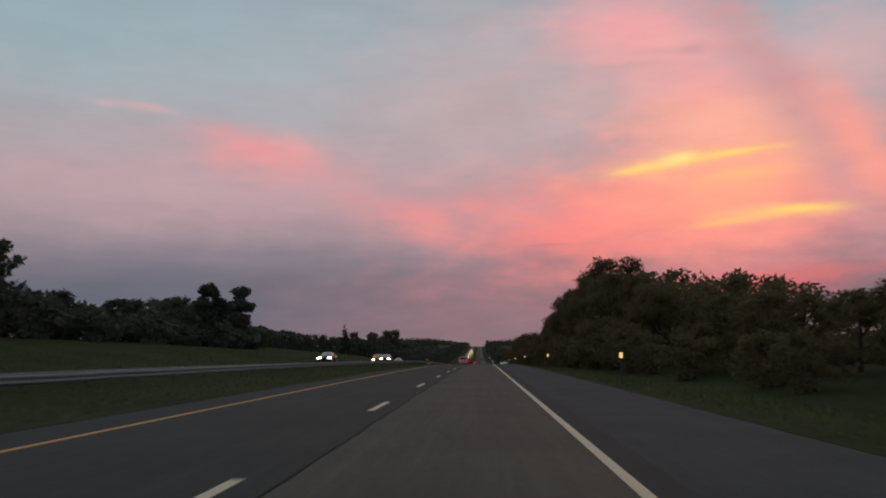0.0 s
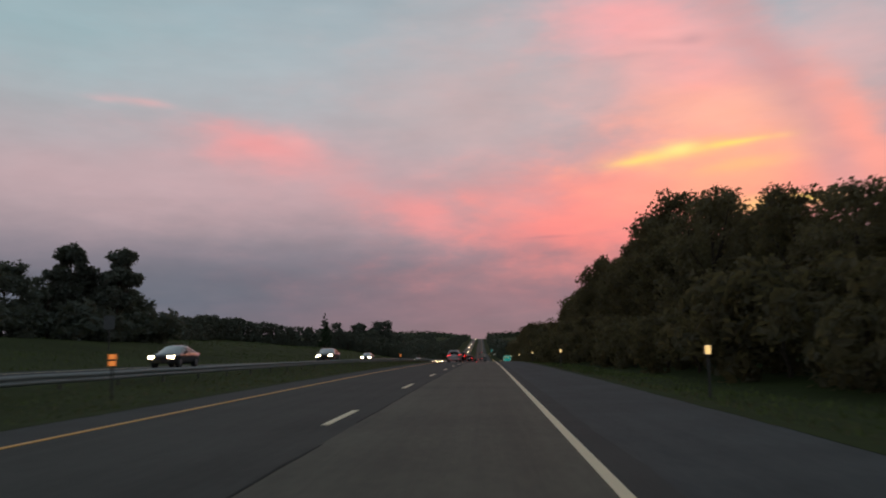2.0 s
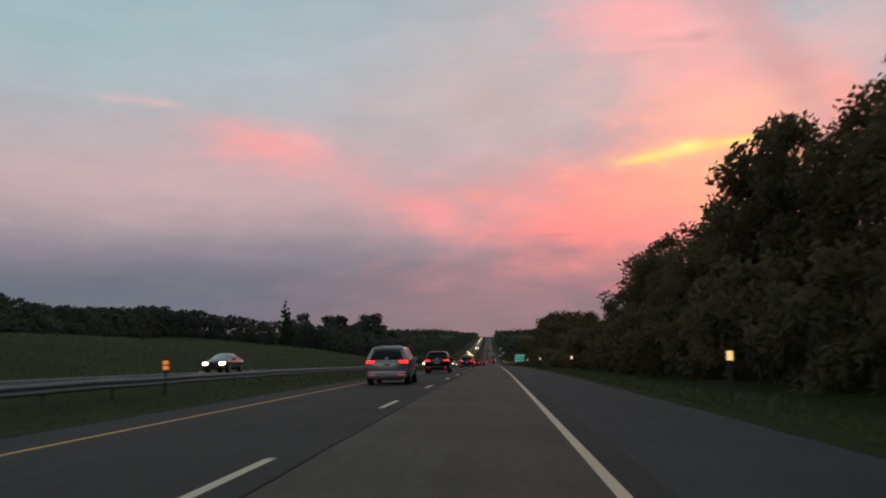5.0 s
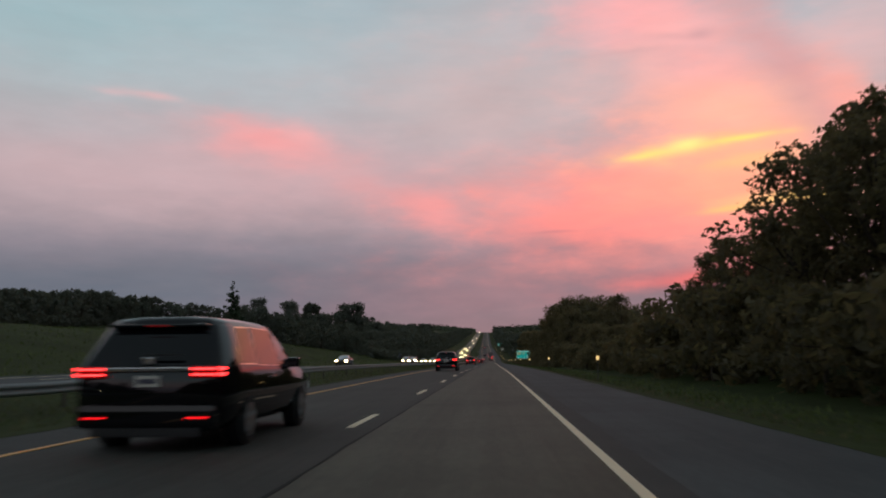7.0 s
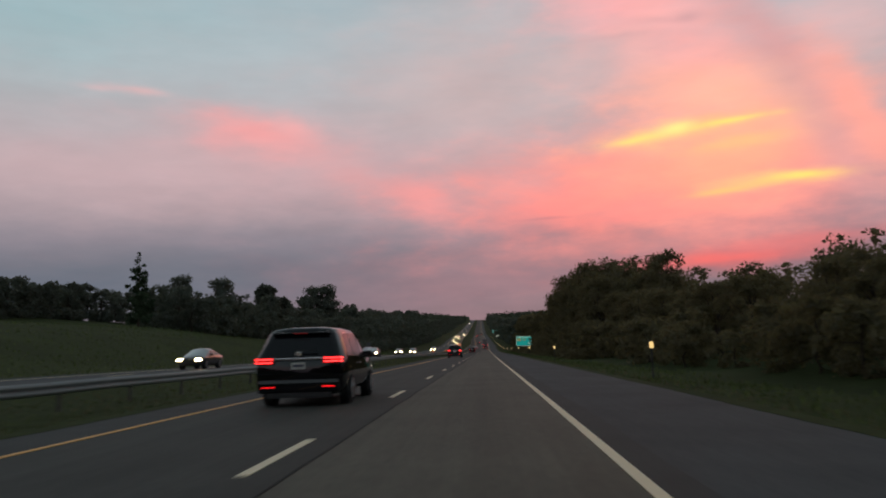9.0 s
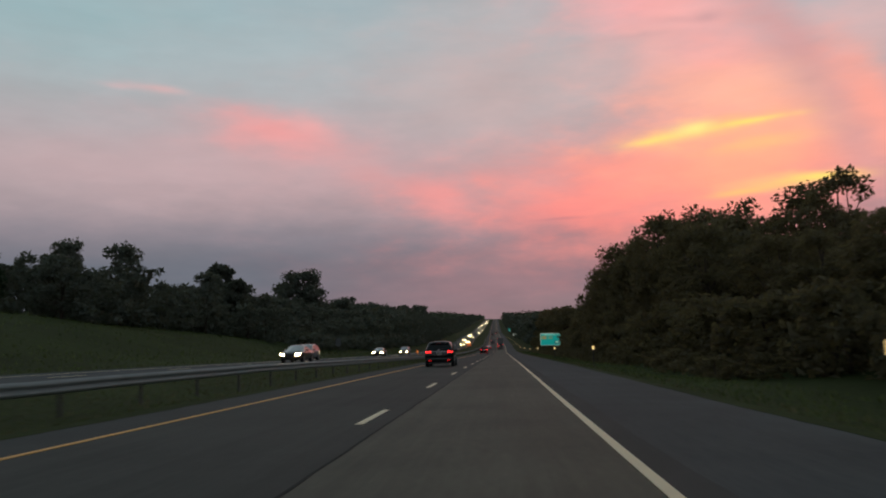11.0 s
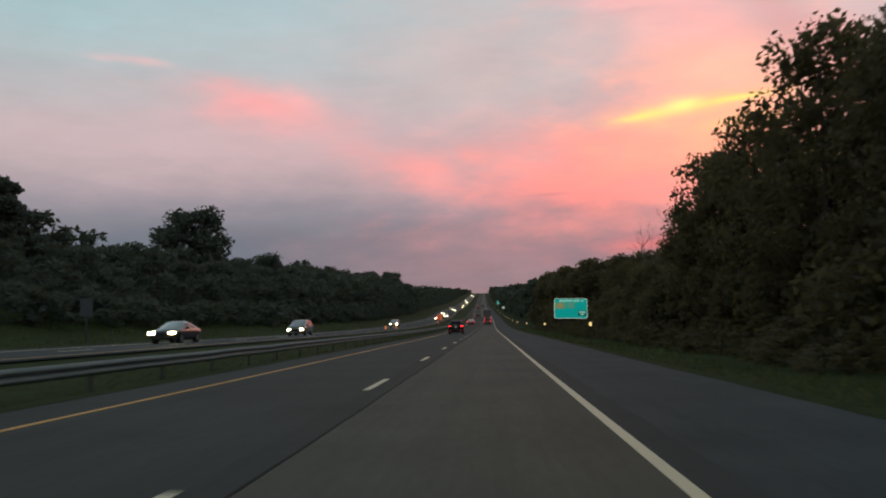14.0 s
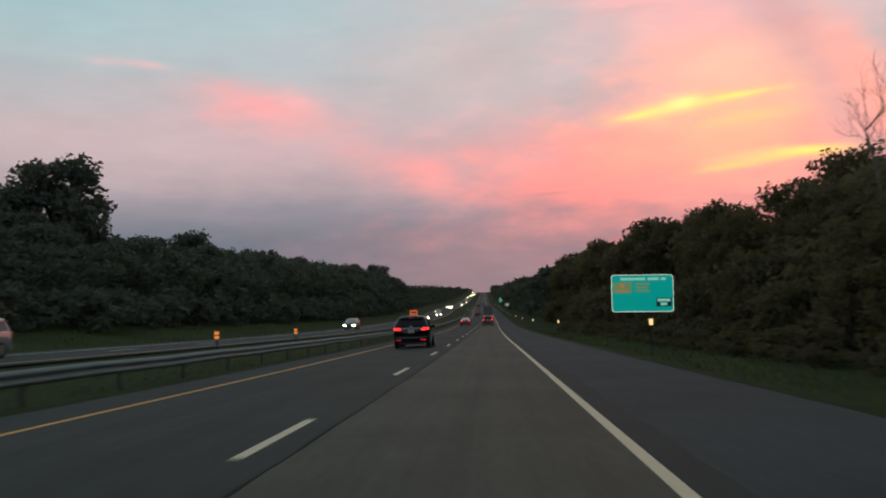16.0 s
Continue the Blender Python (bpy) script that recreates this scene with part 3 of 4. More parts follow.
face = part("face", shifted(plate(W - 0.1, H - 0.1, -0.018, -0.0125, 0.19), 0, Z0 + 0.05), SIGN_GREEN, sign, "green sign face with a glow of its own")


def sign_bar(x0, x1, z0, z1, mat, y=-0.024, name="lettering_bar", parent=None):
    return part(name, boxed(x0, x1, y, y + 0.004, z0, z1), mat, parent or sign)


for x0, x1 in ((-1.75, 0.25), (0.42, 1.32), (1.5, 1.9)):
    sign_bar(x0, x1, Z0 + 2.54, Z0 + 2.76, SIGN_FADED)
logo = part("logo_panel", boxed(-2.36, -0.85, -0.026, -0.02, Z0 + 1.5, Z0 + 2.4, 0.002), SIGN_OLIVE, sign, "tan logo panel")
bm = disc(bmesh.new(), (-1.62, -0.029, Z0 + 2.12), "y", 0.19, 0.004, 20)
part("logo_dot", bm, LOGO_ORANGE, logo, "orange round logo")
part("logo_bar", boxed(-2.05, -1.2, -0.031, -0.027, Z0 + 1.6, Z0 + 1.76), LOGO_ORANGE, logo)
for k in range(3):
    sign_bar(-0.55, 0.6 - 0.12 * (k % 2), Z0 + 1.6 + 0.28 * k, Z0 + 1.77 + 0.28 * k, SIGN_OLIVE)
blue = part("service_panel", boxed(1.08, 2.3, -0.026, -0.02, Z0 + 0.42, Z0 + 1.14, 0.002), SIGN_BLUE, sign, "dark blue service panel")
for x0, x1, z in ((1.18, 2.2, 0.82), (1.4, 1.95, 0.5)):
    part("lettering_bar", boxed(x0, x1, -0.031, -0.027, Z0 + z, Z0 + z + 0.24), SIGN_FADED, blue)
for x in (-1.5, 1.5):
    part("post", steel_post(x, -0.9, Z0 + H - 0.15), POST_STEEL, sign)
for z in (0.5, 1.6, 2.7):
    part("brace", boxed(-2.3, 2.3, 0.001, 0.049, Z0 + z, Z0 + z + 0.08), ALUMINIUM, sign)

guide = empty("road_sign", Matrix.Translation(place(11.2, 940)))
tagged(guide, "distant green highway guide sign on two steel posts", "road sign")
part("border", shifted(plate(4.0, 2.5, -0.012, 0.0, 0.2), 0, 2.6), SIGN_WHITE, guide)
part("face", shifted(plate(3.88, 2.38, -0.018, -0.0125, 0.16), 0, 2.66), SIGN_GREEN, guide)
for z in (3.0, 3.6, 4.25):
    part("lettering_bar", boxed(-1.4, 1.2, -0.024, -0.02, z, z + 0.35), SIGN_FADED, guide)
for x in (-1.3, 1.3):
    part("post", steel_post(x, -1.2, 5.0), POST_STEEL, guide)
small = empty("road_sign", Matrix.Translation(place(10.4, 813)))
tagged(small, "small white roadside sign on a steel post", "road sign")
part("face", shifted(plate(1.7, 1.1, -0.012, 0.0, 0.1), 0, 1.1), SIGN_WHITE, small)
for z in (1.28, 1.7):
    part("lettering_bar", boxed(-0.65, 0.65, -0.02, -0.013, z, z + 0.25), SIGN_BLUE, small)
part("post", steel_post(0, -1.2, 2.3), POST_STEEL, small)
back = empty("road_sign", Matrix.Translation(on_ground(-28.6, 425)))
tagged(back, "grey metal back of a roadside sign on a steel post", "road sign")
part("board", shifted(plate(0.95, 1.25, 0.0, 0.012, 0.08), 0, 1.9), SIGN_BACK, back)
part("post", boxed(-0.05, 0.05, 0.013, 0.08, -0.4, 2.9, 0.01), POST_STEEL, back)
copy_thing(back, Matrix.Translation(on_ground(-37.5, 121)) @ Matrix.Diagonal((1.2, 1, 1.1, 1)))
work = empty("work_sign", Matrix.Translation(place(-9.9, 530)))
tagged(work, "orange road-work sign board on a post in the median", "road sign")
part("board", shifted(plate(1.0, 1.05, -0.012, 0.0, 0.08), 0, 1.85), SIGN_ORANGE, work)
for z in (2.05, 2.5):
    part("lettering_bar", boxed(-0.3, 0.3, -0.02, -0.013, z, z + 0.18), BLACK_PLASTIC, work)
part("post", steel_post(0, -0.6, 2.9), POST_STEEL, work)

# ---- trees ----


def tube(points, radii, sides=7):
    """Vertices and faces of a tapering round limb through the points."""
    vs, fs = [], []
    for i, (p, r) in enumerate(zip(points, radii)):
        p = Vector(p)
        d = (Vector(points[min(i + 1, len(points) - 1)]) - Vector(points[max(i - 1, 0)])).normalized()
        a = d.orthogonal().normalized()
        b = d.cross(a)
        vs += [p + (a * math.cos(2 * math.pi * k / sides) + b * math.sin(2 * math.pi * k / sides)) * r for k in range(sides)]
        if i:
            o = (i - 1) * sides
            fs += [(o + k, o + (k + 1) % sides, o + sides + (k + 1) % sides, o + sides + k) for k in range(sides)]
    fs.append(tuple(range(len(vs) - sides, len(vs))))
    return vs, fs


def joined(pieces):
    vs, fs = [], []
    for v, f in pieces:
        o = len(vs)
        vs += v
        fs += [tuple(i + o for i in q) for q in f]
    return vs, fs


def leaf_cloud(rng, centres, radii, per, size, flat=0.8):
    """Many small bent leaf sprays round the given clump centres."""
    vs, fs = [], []
    for c, r in zip(centres, radii):
        n = max(6, int(per * (r / np.mean(radii)) ** 2))
        core = n // 7
        d = rng.normal(size=(n, 3))
        d /= np.linalg.norm(d, axis=1)[:, None]
        rad = r * rng.uniform(0.35, 1.12, n) ** 0.6
        pos = np.asarray(c) + d * rad[:, None] * (1, 1, flat)
        pos[:core] = np.asarray(c) + d[:core] * rad[:core, None] * 0.5
        for i, p in enumerate(pos):
            a = rng.normal(size=3)
            a /= np.linalg.norm(a)
            b = np.cross(a, rng.normal(size=3))
            b /= np.linalg.norm(b)
            w = size * rng.uniform(0.55, 1.35) * (1.7 if i < core else 1.0)
            o = len(vs)
            m = p + np.cross(a, b) * w * 0.25
            vs += [p - a * w, m - b * w * 0.55, p + a * w * 1.1, m + b * w * 0.55]
            fs += [(o, o + 1, o + 2), (o, o + 2, o + 3)]
    return vs, fs


def make_tree(seed, h, crown_r, base, clumps, per, size, leaf, label, lean=0.0, peak=0.55, name="tree", spread=0.9):
    """A leafy tree: a tapered trunk, limbs and a crown of leaf clumps inside an uneven envelope."""
    rng = np.random.default_rng(seed)
    ob = empty(name)
    tagged(ob, label, "tree")
    top = np.array([lean * h + rng.normal() * 0.3, rng.normal() * 0.3, h * 0.86])
    line = [np.array([0, 0, -0.4]) + (top + (0, 0, 0.4)) * t + rng.normal(size=3) * (0.12, 0.12, 0) * (t > 0) for t in np.linspace(0, 1, 7)]
    wood = [tube(line, [h * 0.02 * (1 - 0.85 * t) + 0.02 for t in np.linspace(0, 1, 7)])]
    centres, radii = [], []
    for k in range(clumps):
        t = rng.uniform(0, 1) ** 0.85
        z = base * h + (h * 0.97 - base * h) * t
        env = crown_r * math.sin(math.pi * (0.1 + 0.84 * t) ** (0.8 if peak > 0.5 else 0.65)) ** 0.6
        env *= 0.78 + 0.44 * rng.uniform()
        a, q = rng.uniform(0, 2 * math.pi), rng.uniform(0.15, 1) ** 0.5
        c = np.array([top[0] * t + env * q * math.cos(a) * spread, top[1] * t + env * q * math.sin(a) * spread, z - 0.25])
        centres.append(c)
        radii.append(crown_r * rng.uniform(0.2, 0.34))
        if k % 3 == 0:
            j = line[min(6, 1 + int(4 * t))]
            mid = (j + c) / 2 + (0, 0, -0.3) + rng.normal(size=3) * 0.2
            wood.append(tube([j, mid, c], [h * 0.007, h * 0.0045, h * 0.002], 5))
    part("trunk", mesh_of("trunk", *joined(wood), [BARK], True), BARK, ob, "rough brown trunk and limbs")
    part("crown", mesh_of("crown", *leaf_cloud(rng, centres, radii, per, size), [leaf]), leaf, ob, "dense dark green leaves")
    return ob


def make_conifer(seed, h, r, label):
    rng = np.random.default_rng(seed)
    ob = tagged(empty("tree"), label, "tree")
    part("trunk", mesh_of("trunk", *tube([(0, 0, -0.4), (0.1, 0, h * 0.5), (0, 0.1, h * 0.98)], [h * 0.017, h * 0.01, 0.02])), BARK, ob)
    cs, rs = [], []
    for t in np.linspace(0.1, 0.99, 34):
        for k in range(3 if t < 0.8 else 1):
            a = rng.uniform(0, 6.28)
            q = r * (1 - t) ** 0.7 * rng.uniform(0.25, 1.15)
            cs.append((q * math.cos(a), q * math.sin(a), h * t))
            rs.append(r * (0.24 * (1 - t) + 0.1))
    part("crown", mesh_of("crown", *leaf_cloud(rng, cs, rs, 34, 0.3), [CONIFER]), CONIFER, ob, "dark green needles")
    return ob


def make_bare(seed, h, label):
    rng = np.random.default_rng(seed)
    ob = tagged(empty("tree"), label, "tree")
    pieces = []

    def grow(p, d, length, r, depth):
        pts = [p]
        for k in range(3):
            d = (d + Vector(rng.normal(size=3) * 0.16) + Vector((0, 0, 0.05))).normalized()
            pts.append(pts[-1] + d * length / 3)
        pieces.append(tube(pts, [r, r * 0.85, r * 0.7, r * 0.5], 5 if depth > 2 else 3))
        if depth:
            for k in range(3 if depth > 1 else 4):
                side = Vector(rng.normal(size=3)).normalized()
                grow(pts[1 + k % 3], (d * 0.8 + side * 0.62 + Vector((0, 0, 0.25))).normalized(), length * rng.uniform(0.5, 0.78), max(r * 0.52, 0.008), depth - 1)

    grow(Vector((0, 0, -0.4)), Vector((0, 0, 1)), h * 0.42, h * 0.01, 5)
    part("trunk", mesh_of("trunk", *joined(pieces), [DEAD_WOOD], True), DEAD_WOOD, ob, "bare grey trunk and twigs")
    return ob


def put(proto, u, s, height, proto_h, width=1.0, turn=0.0, used=set()):
    k = height / proto_h
    m = Matrix.Translation(on_ground(u, s, -0.05)) @ Matrix.Rotation(turn, 4, "Z") @ Matrix.Diagonal((k * width, k * width, k, 1))
    if proto.name not in used:
        used.add(proto.name)
        proto.matrix_basis = m
        return proto
    return copy_thing(proto, m @ Matrix.Diagonal((*[1 / c for c in proto.scale], 1)))


def woods(name, stand, leaf, label):
    """Many trees too far or too deep in the wood to tell apart, as one mesh. stand: rows of arrays, u, s, height, width, turn."""
    vs, fs, o = [], [], 0
    for (v, f), u, s, k, width, turn in stand:
        c, n = math.cos(turn), math.sin(turn)
        p = on_ground(u, s, -0.05)
        w = v * (k * width, k * width, k)
        vs.append(np.stack([w[:, 0] * c - w[:, 1] * n + p.x, w[:, 0] * n + w[:, 1] * c + p.y, w[:, 2] + p.z], 1))
        fs.append(f + o)
        o += len(v)
    me = bpy.data.meshes.new(name)
    v, f = np.concatenate(vs), np.concatenate(fs)
    me.vertices.add(len(v))
    me.vertices.foreach_set("co", v.ravel())
    me.loops.add(3 * len(f))
    me.loops.foreach_set("vertex_index", f.ravel().astype(np.int32))
    me.polygons.add(len(f))
    me.polygons.foreach_set("loop_start", np.arange(0, 3 * len(f), 3, dtype=np.int32))
    me.update(calc_edges=True)
    me.validate()
    me.materials.append(leaf)
    return tagged(new(name, me), label, "woods", kind="stuff")


def crown_arrays(seed, h, crown_r, clumps, per, size):
    """Leaf sprays of a tree in the mass of a wood, unit height."""
    rg = np.random.default_rng(seed)
    cs, rs = [], []
    for k in range(clumps):
        t = rg.uniform(0, 1)
        env = crown_r * math.sin(math.pi * (0.1 + 0.84 * t) ** 0.75) ** 0.6 * (0.78 + 0.44 * rg.uniform())
        a, q = rg.uniform(0, 6.28), rg.uniform(0.15, 1) ** 0.5
        cs.append((env * q * math.cos(a), env * q * math.sin(a), h * (0.04 + 0.92 * t)))
        rs.append(crown_r * rg.uniform(0.22, 0.36))
    v, f = leaf_cloud(rg, cs, rs, per, size)
    return np.array(v) / h, np.array(f)


rng = np.random.default_rng(11)
NEAR_LABEL = "tall leafy deciduous tree, dark at dusk, in the roadside wood"
near = [make_tree(21, 15, 4.6, 0.14, 52, 92, 0.21, LEAF, NEAR_LABEL), make_tree(22, 15, 4.0, 0.16, 50, 92, 0.21, LEAF, NEAR_LABEL, 0.02),
        make_tree(23, 15, 5.2, 0.12, 54, 92, 0.21, LEAF, NEAR_LABEL, -0.02), make_tree(24, 15, 4.4, 0.14, 52, 92, 0.21, LEAF, NEAR_LABEL, 0.03)]
far_side = [make_tree(27 + k, 15, 4.8, 0.1, 36, 50, 0.36, LEAF, NEAR_LABEL) for k in range(2)]
airy = make_tree(25, 15, 4.3, 0.26, 34, 150, 0.18, LEAF, "open-crowned deciduous tree with gaps among its leaves", 0.02, spread=1.1)
bush = [make_tree(31, 5, 3.0, 0.02, 26, 48, 0.22, LEAF, "dense green shrub at the edge of the wood", name="shrub"),
        make_tree(32, 5, 3.4, 0.02, 27, 48, 0.22, LEAF, "dense green shrub at the edge of the wood", name="shrub")]
bramble = [make_tree(35 + k, 5, 3.2, 0.02, 13, 34, 0.3, LEAF, "low dark bramble thicket between the verge and the wood", name="shrub") for k in range(2)]
MID_LABEL = "leafy deciduous tree in the wood beyond the oncoming carriageway"
mid = [make_tree(41, 14, 5.0, 0.06, 48, 44, 0.37, LEAF_COOL, MID_LABEL), make_tree(42, 14, 4.4, 0.08, 46, 44, 0.37, LEAF_COOL, MID_LABEL),
       make_tree(43, 14, 5.6, 0.06, 50, 44, 0.37, LEAF_COOL, MID_LABEL)]
rear = [make_tree(47 + k, 14, 5.0 + 0.5 * k, 0.06, 34, 30, 0.5, LEAF_COOL, "leafy deciduous tree in the wood at the meadow's far edge") for k in range(2)]

# wood on the shoulder's side: heights along the road
RIGHT_S = (0, 25, 45, 60, 69, 73, 80, 91, 108, 120, 125, 130, 134, 138, 145, 150, 156, 164, 171, 178, 184, 192, 201, 209, 217, 223, 229, 235, 241, 246, 251,
           262, 280, 292, 304, 320, 336, 350, 358, 367, 376, 386, 394, 403, 409, 418, 426, 434, 440, 445, 449, 456, 468, 480, 490, 500, 512, 556, 594, 640, 690)
RIGHT_H = (3.5, 4.5, 5.4, 6.2, 7.6, 8.8, 9.6, 11.2, 13.4, 14.2, 16.2, 18, 17.2, 15.2, 14.6, 14.4, 15, 15.8, 18.3, 17.6, 15.2, 13.6, 13.2, 14, 15, 16.2, 15.4, 12.8, 11.6, 10.2, 7.4,
           5.6, 5.8, 6.4, 7, 7.6, 8.2, 9.5, 11.5, 13.8, 16.2, 17.2, 16.8, 16.6, 17.6, 17.0, 16.4, 15.6, 16, 13.8, 11, 10, 9.6, 10.4, 11.4, 12.2, 12.6, 13.4, 14.4, 15.4, 16.4)


def right_h(s):
    return float(np.interp(s, RIGHT_S, RIGHT_H))


s, i = 12.0, 0
while s < 640:
    h = right_h(s) * rng.uniform(0.88, 1.02)
    u = 19.2 + rng.uniform(-1.2, 2.0)
    if 452 < s < 515:
        u += 3.0
    elif 196 < s < 258:
        u += 1.8
    kind = far_side[i % 2] if s > 512 else airy if 131 < s < 146 or rng.uniform() < 0.08 else near[i % 4]
    put(kind, u, s, h, 15, (15 / h) ** 0.35 * rng.uniform(0.88, 1.1), rng.uniform(0, 6.28))
    s += 4.0 + 0.11 * h + rng.uniform(0, 1.4)
    i += 1
s = 8.0
while s < 620:
    put(bush[i % 2], 13.2 + rng.uniform(-1.3, 1.6) + (5.5 if 478 < s < 512 else 4.5 if 400 < s < 479 else 2.0 if s > 300 else 0.5), s, min(5.2, right_h(s) * 0.55) * rng.uniform(0.7, 1.15), 5, rng.uniform(0.9, 1.2), rng.uniform(0, 6.28))
    s += rng.uniform(3.6, 5.2) * (1.7 if s > 512 else 1)
    i += 1
for u, s, h in ((14.4, 441, 3.4), (14.3, 447, 3.0), (14.2, 453, 3.3), (14.6, 459, 3.2), (14.9, 466, 3.5)):
    put(bush[int(s) % 2], u, s, h, 5, 0.95, s)
s = 322.0
while s < 540:
    for u in (10.4, 12.4, 14.4):
        put(bramble[i % 2], u + rng.uniform(-0.8, 0.8), s + rng.uniform(-1, 1), rng.uniform(1.0, 1.5) * (1.25 if u > 14 else 1.0), 5, rng.uniform(1.5, 2.0), rng.uniform(0, 6.28))
        i += 1
    s += rng.uniform(3.4, 4.6)
# trees that stand out of the wood's edge
for kind, u, s, h, w in ((near[1], 19.2, 178, 17.8, 0.9), (near[2], 21.5, 129, 18.2, 0.85), (near[0], 26.0, 128, 17.8, 0.85), (airy, 21.5, 136, 17.0, 0.75), (near[3], 21.5, 441, 17.0, 0.95),
                         (near[0], 25.0, 439, 16.6, 0.95), (near[2], 19.4, 406, 14.4, 0.85), (near[1], 21.4, 408, 16.9, 0.9), (near[3], 17.0, 449, 7.2, 1.2),
                         (near[2], 17.4, 457, 7.4, 1.2), (near[2], 29.0, 490, 13.6, 1.2), (airy, 20.4, 491, 9.6, 0.7), (airy, 22.4, 249, 9.2, 0.75), (near[0], 22.8, 243, 11.6, 0.85), (near[2], 24.5, 381, 17.0, 0.9), (near[3], 26.0, 372, 16.8, 0.95), (near[1], 27.5, 353, 15.0, 1.0), (near[0], 28.0, 361, 15.0, 1.0), (near[1], 31.0, 497, 13.8, 1.1)):
    put(kind, u, s, h, 15, w * (15 / h) ** 0.3, s)
deep = [crown_arrays(91 + k, 14, 5.2 + 0.4 * k, 24, 23, 0.6) for k in range(3)]
thick = [crown_arrays(94 + k, 14, 5.2 + 0.4 * k, 26, 42, 0.36) for k in range(3)]
stand, s = [], 6.0
while s < 680:
    back = max(right_h(s), 10.5 if 258 < s < 352 else 0)
    for u, off, k in ((26, 0, 1.0), (35, 4, 1.0)):
        if u < 30 or back > 9:
            h = (right_h(s + off + 2) if u < 30 else back) * k * rng.uniform(0.86, 1.0)
            stand.append(((thick if s < 450 and u < 40 else deep)[(i + u) % 3], u + rng.uniform(-2, 4), s + off + rng.uniform(-1, 1), h, rng.uniform(0.95, 1.2) * (15 / h) ** 0.25, rng.uniform(0, 6.28)))
    s += rng.uniform(6, 8.5)
    i += 1
woods("woodland", stand, LEAF, "dense dark wood behind the roadside trees")
bare = make_bare(61, 15.5, "bare dead tree with fine grey branches")
put(bare, 19.3, 466, 15.6, 15.5, 1.0)
put(bare, 21.3, 468.5, 18.0, 15.5, 1.05, 2.2)

# wood beyond the oncoming carriageway: thick to the start of the meadow, along the meadow's far edge, and again from the meadow's end
LEFT_S = (0, 40, 66, 78, 95, 118, 134, 158, 170)
LEFT_H = (7.4, 8.4, 9.4, 7.4, 5.6, 7.6, 8.8, 8.6, 8.0)
EDGE = ((-56, 165, 8.0), (-62, 174, 8.6), (-74, 196, 10.0), (-86, 222, 12.5), (-95, 243, 13.5), (-101, 262, 11.5), (-108, 285, 9.6), (-118, 318, 9.2), (-128, 352, 9.6),
        (-136, 388, 10.6), (-144, 425, 12.0), (-152, 462, 13.0), (-153, 486, 14.0), (-147, 506, 12.6), (-156, 524, 13.4), (-173, 538, 17.0), (-190, 530, 14.6),
        (-206, 519, 14.4), (-230, 500, 14.0), (-262, 476, 14.0), (-300, 450, 14.0))
BEHIND = ((-150, 520, 13.4), (-136, 548, 14.0), (-118, 578, 14.5), (-98, 606, 15.0), (-84, 640, 15.5), (-80, 680, 16.0))
FAR_S = (385, 400, 407, 414, 440, 460, 474, 486, 510, 535, 582, 640, 722, 800)
FAR_H = (7.5, 11.0, 12.4, 9.8, 8.6, 11.5, 14.5, 11.0, 12.2, 12.6, 15.6, 16.4, 18.4, 17.4)
FRONT_H = (3.0, 3.5, 4.0, 4.5, 5.0, 6.0, 6.5, 7.0, 8.5, 9.5, 11.0, 12.0, 13.0, 13.5)
low = [crown_arrays(101 + k, 5, 3.6, 18, 22, 0.4) for k in range(2)]
stand = []


def left_tree(u, s, h, width=1.0, kinds=mid):
    global i
    put(kinds[i % len(kinds)], u, s, h, 14, width * (14 / h) ** 0.35 * rng.uniform(0.92, 1.15), rng.uniform(0, 6.28))
    i += 1


s = 20.0
while s < 170:
    h = float(np.interp(s, LEFT_S, LEFT_H))
    left_tree(-54 + rng.uniform(-3, 3), s, h * rng.uniform(0.88, 1.04))
    stand.append((low[i % 2], -50 + rng.uniform(-2, 2), s + 2, rng.uniform(3, 5), 1.3, rng.uniform(0, 6.28)))
    stand.append((low[(i + 1) % 2], -57 + rng.uniform(-2, 2), s + 3, rng.uniform(3.5, 5), 1.3, rng.uniform(0, 6.28)))
    stand.append((deep[i % 3], -61 + rng.uniform(-3, 4), s + 3, h * rng.uniform(0.8, 0.96), 1.15, rng.uniform(0, 6.28)))
    s += 5.0 + 0.2 * h + rng.uniform(0, 1.6)
for (u0, s0, h0), (u1, s1, h1) in list(zip(EDGE, EDGE[1:])) + list(zip(BEHIND, BEHIND[1:])):
    n = max(1, round(math.hypot(u1 - u0, s1 - s0) / 8.0))
    for k in range(n):
        t = k / n
        u, s, h = u0 + (u1 - u0) * t, s0 + (s1 - s0) * t, h0 + (h1 - h0) * t
        left_tree(u + rng.uniform(-1.5, 1.5), s + rng.uniform(-1, 1), h * rng.uniform(0.88, 1.04), 1.08, rear)
        stand.append((deep[i % 3], u - 9 + rng.uniform(-2, 2), s + 5, h * rng.uniform(0.84, 0.98), 1.25, rng.uniform(0, 6.28)))
        stand.append((low[i % 2], u + 4, s - 2, rng.uniform(3, 4.5), 1.4, rng.uniform(0, 6.28)))
s = 392.0
